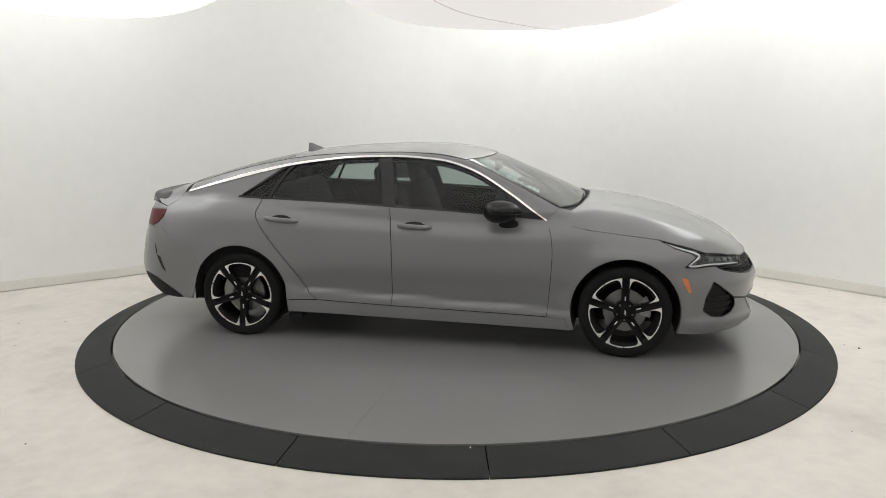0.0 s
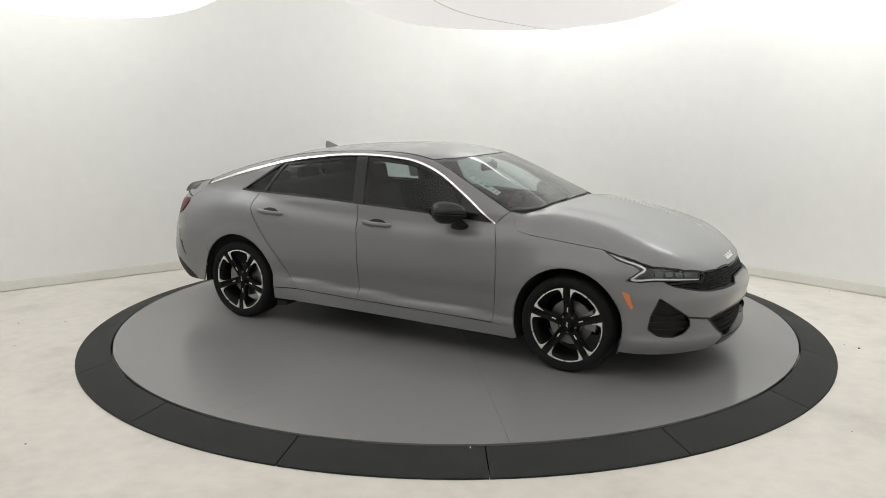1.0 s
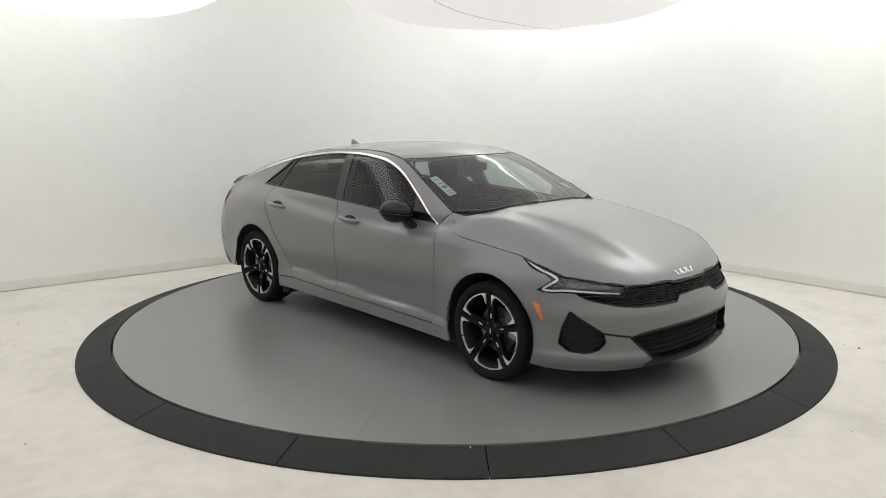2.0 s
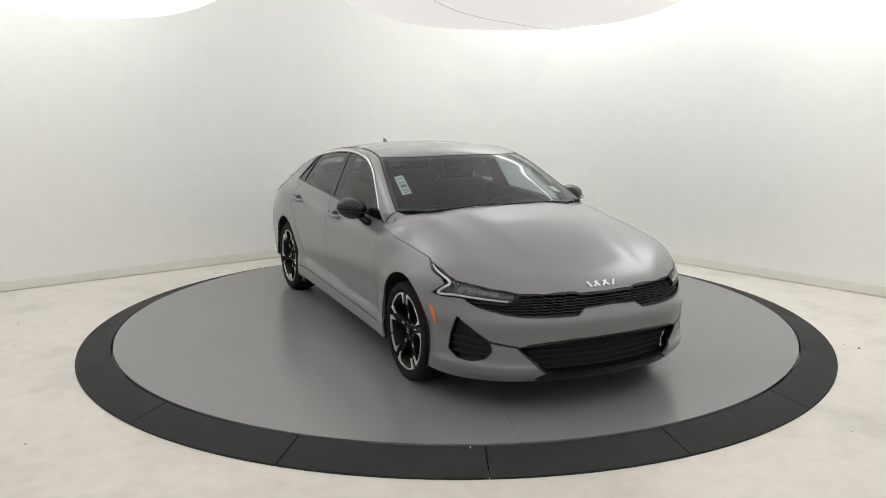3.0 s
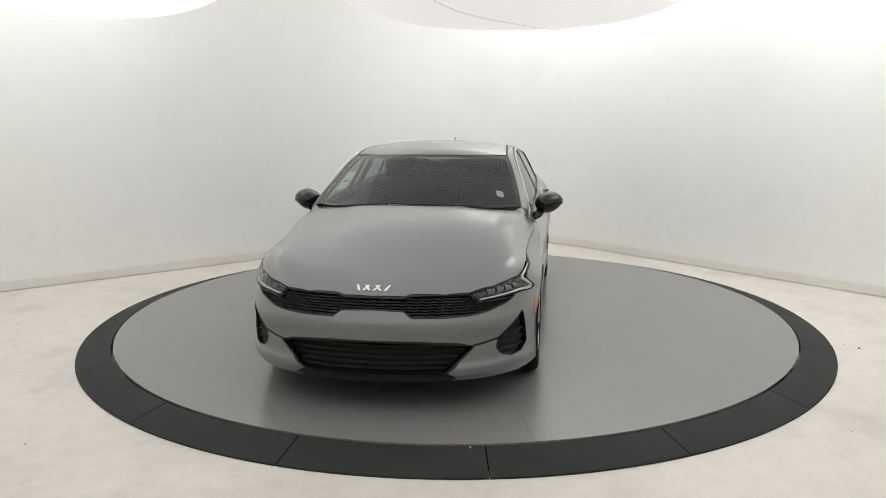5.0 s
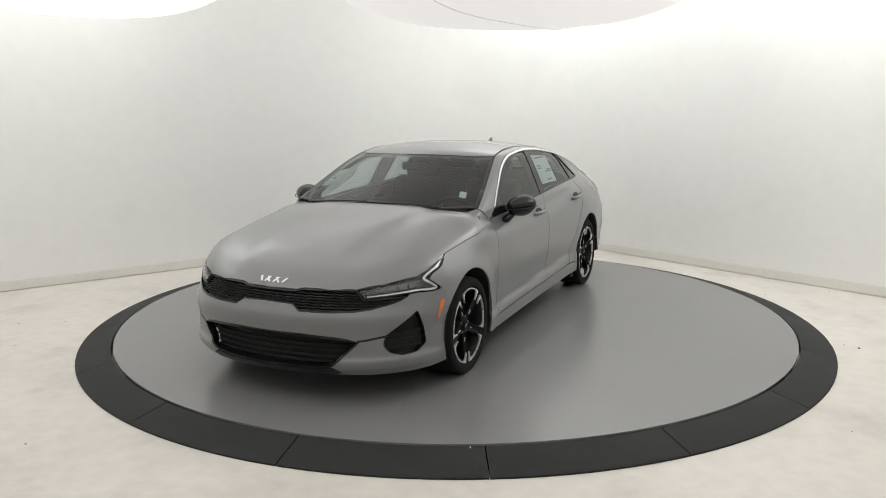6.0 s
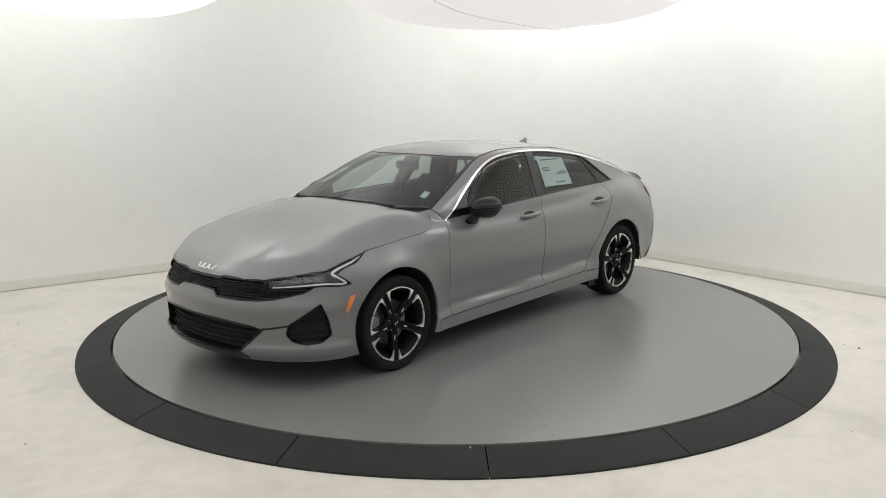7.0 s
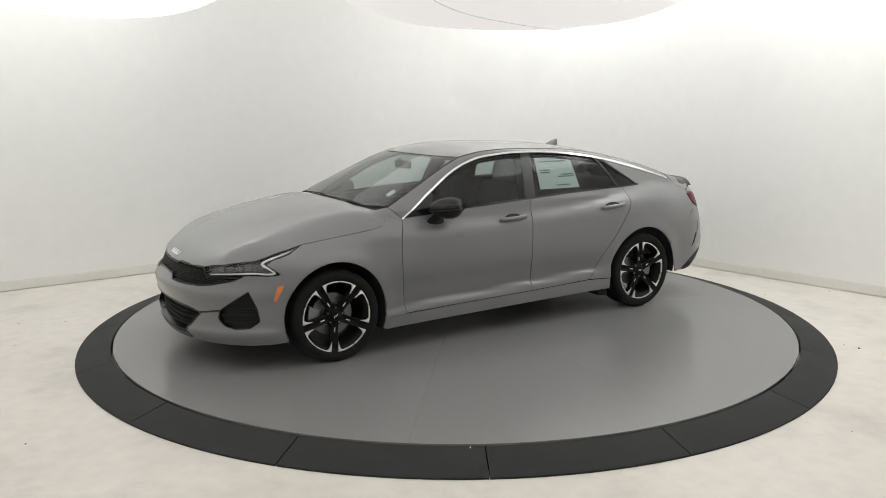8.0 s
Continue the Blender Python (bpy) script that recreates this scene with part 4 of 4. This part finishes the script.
    part("small_slip", skin([(.80, .565), (.80, .615), (.87, .632), (.87, .58)], from_top, level=-.010, depth=.001, gap=0), PAPER, car, "small white slip low on the windscreen")
    return car


def build_wheels(car):
    """Four alloy wheels: the spokes' turn differs from wheel to wheel."""
    R_T = WHEEL_Z
    tyre_prof = [(.246, -.098), (.253, -.109), (.270, -.117), (.290, -.118), (.306, -.112), (.316, -.100), (R_T, -.078), (R_T, .078), (.316, .100), (.306, .112), (.290, .118), (.270, .117), (.253, .108), (.248, .098)]
    barrel = [(.236, -.105), (.220, -.09), (.212, .0), (.219, .07), (.230, .090), (.241, .098), (.2495, .100), (.250, .094), (.236, .088)]

    def pol(r, deg):
        return (r * math.cos(radians(deg)), r * math.sin(radians(deg)))

    meshes, ax = {}, radians(36)
    for x, sgn, turn in ((AXLE_F, -1, 90), (AXLE_R, -1, -90), (AXLE_F, 1, 60), (AXLE_R, 1, 84)):
        m = Matrix.Translation((x, sgn * .796, WHEEL_Z)) @ Matrix.Rotation(radians(-90 * sgn), 4, "X")
        spin = m @ Matrix.Rotation(radians(turn if sgn < 0 else -turn), 4, "Z")

        def put(name, bm, mat, parent, label="", at=spin):
            if name in meshes and name != "spoke":
                bm.free()
                ob = new(name, meshes[name])
                ob.parent = parent
                if label:
                    tagged(ob, label)
            else:
                ob = part(name, bm, mat, parent, label)
                meshes[name] = ob.data
            ob.matrix_basis = at
            return ob

        rim = put("wheel", lathe(barrel, 72), BARREL, car, "black alloy wheel with bright machined edges")
        keep = Matrix()
        put("tyre", lathe(tyre_prof, 80), TYRE, rim, "black low-profile tyre", keep)
        put("brake_disc", lathe([(.06, -.01), (.15, -.01), (.15, .015), (.085, .015), (.08, .04), (.0, .04)], 56), STEEL, rim, "grey steel brake disc", keep)
        cal = lathe([(.105, .03), (.178, .03), (.178, -.03), (.105, -.03)], 60)
        gone = [v for v in cal.verts if not -.42 < math.atan2(v.co.y, v.co.x) < .42]
        bmesh.ops.delete(cal, geom=gone, context="VERTS")
        c = part("brake_caliper", cal, CASTING, rim, "grey brake caliper")
        c.matrix_basis = Matrix.Rotation(radians((10 if x > 0 else 170) * (1 if sgn < 0 else 1)), 4, "Z") @ Matrix.Rotation(radians(-(turn if sgn < 0 else -turn)), 4, "Z")
        if sgn > 0:
            c.matrix_basis = Matrix.Rotation(radians(turn), 4, "Z") @ Matrix.Rotation(radians(0 if x > 0 else 180), 4, "Z")
        hub = lathe([(0, .088), (.028, .088), (.033, .082), (.036, .076), (.062, .070), (.078, .055), (.080, .03)], 40)
        put("hub", hub, RIM, rim, "black wheel centre", keep)
        cap = prism([(-.018, -.006), (-.004, .006), (.004, -.004), (.018, .006), (.016, -.002), (.004, -.009), (-.004, .001), (-.014, -.008)], .0885, .0905)
        put("cap_mark", cap, MACHINED, rim, "small silver cap mark", keep @ Matrix.Rotation(radians(90 if sgn > 0 else 0), 4, "Z"))
        for k in range(5):
            r = Matrix.Rotation(2 * math.pi * k / 5, 4, "Z")
            bm = bmesh.new()
            prof = ((.045, .030, .074), (.08, .028, .080), (.12, .027, .086), (.16, .028, .092), (.20, .031, .097), (.240, .038, .101))
            top, low = [], []
            for rr, w, h in prof:
                top.append([bm.verts.new((rr, s * w, h - (.010 if abs(s) < .4 else (.004 if abs(s) == 1 else 0)))) for s in (-1, -.82, -.30, .30, .82, 1)])
                low.append([bm.verts.new((rr, s * w * .9, h - .045)) for s in (-1, 1)])
            for a, b, la, lb in zip(top, top[1:], low, low[1:]):
                for j in range(5):
                    bm.faces.new((a[j], a[j + 1], b[j + 1], b[j]))
                bm.faces.new((a[0], b[0], lb[0], la[0]))
                bm.faces.new((a[5], la[1], lb[1], b[5]))
                bm.faces.new((la[0], lb[0], lb[1], la[1]))
            for a, la in ((top[0], low[0]), (top[-1], low[-1])):
                bm.faces.new((*a, la[1], la[0]))
            if "spoke" in meshes:
                bm.free()
                sp = new("spoke", meshes["spoke"])
                sp.parent = rim
            else:
                sp = part("spoke", bm, RIM, rim)
                meshes["spoke"] = sp.data
            sp.matrix_basis = r
            put("inlay", box_bm((.032, .0075, .003), (.098, 0, .0815), .001), MACHINED, rim, "small bright inlay", r)
            lug = lathe([(0, .079), (.006, .079), (.0085, .072), (.0085, .06)], 12)
            put("lug_nut", lug, STEEL, rim, "", r @ Matrix.Rotation(radians(36), 4, "Z") @ Matrix.Translation((.056, 0, 0)))
            # bright bracket round each opening, in two halves
            for half in (0, 1):
                q = [pol(.2475, a) for a in np.linspace(1.0, 29.9, 14)]
                q += [(u * math.cos(ax) + o * math.sin(ax), u * math.sin(ax) - o * math.cos(ax)) for u, o in ((.236, .0262), (.205, .0258), (.176, .0245), (.203, .0325), (.220, .041), (.230, .052))]
                q += [pol(.2405, a) for a in np.linspace(21.0, 1.0, 9)]
                if half:
                    q = [(u, -v) for u, v in q][::-1]
                put("bright_edge" if half else "bright_rim", prism(q, .098, .111, .0008), MACHINED, rim, "", r @ Matrix.Rotation(radians(36), 4, "Z"))


build_room()
canopy(-2.50, -1.0, 2.372, .10, .80, CANOPY, "white sagging fabric light diffuser under the ceiling")
canopy(.53, .3, 2.412, .21, 1.45, CANOPY_PINK, "faintly pink sagging fabric light diffuser with a seam", True)
# two added panels above the view, lifting the right and left walls
fill_light(1.95, 1.28, 5.2, 1.7, -47.6, FILL_EAST, "long unseen light panel added to brighten the studio wall")
fill_light(-3.66, .34, 2.6, 1.6, 37.1, FILL_WEST, "unseen light panel added to brighten the studio wall")
build_ramp()
floor_specks()
turntable = build_turntable()
car = build_car()
build_wheels(car)


def motions():
    times = [k * .5 for k in range(17)]
    walk(turntable, [(t, pose(0, 0, 0, 0, 0, heading(t))) for t in times])
    spot = Vector((-.0088, -.1453, 0))
    walk(car, [(t, Matrix.Rotation(radians(heading(t)), 4, "Z") @ Matrix.Translation(spot)) for t in times])


motions()
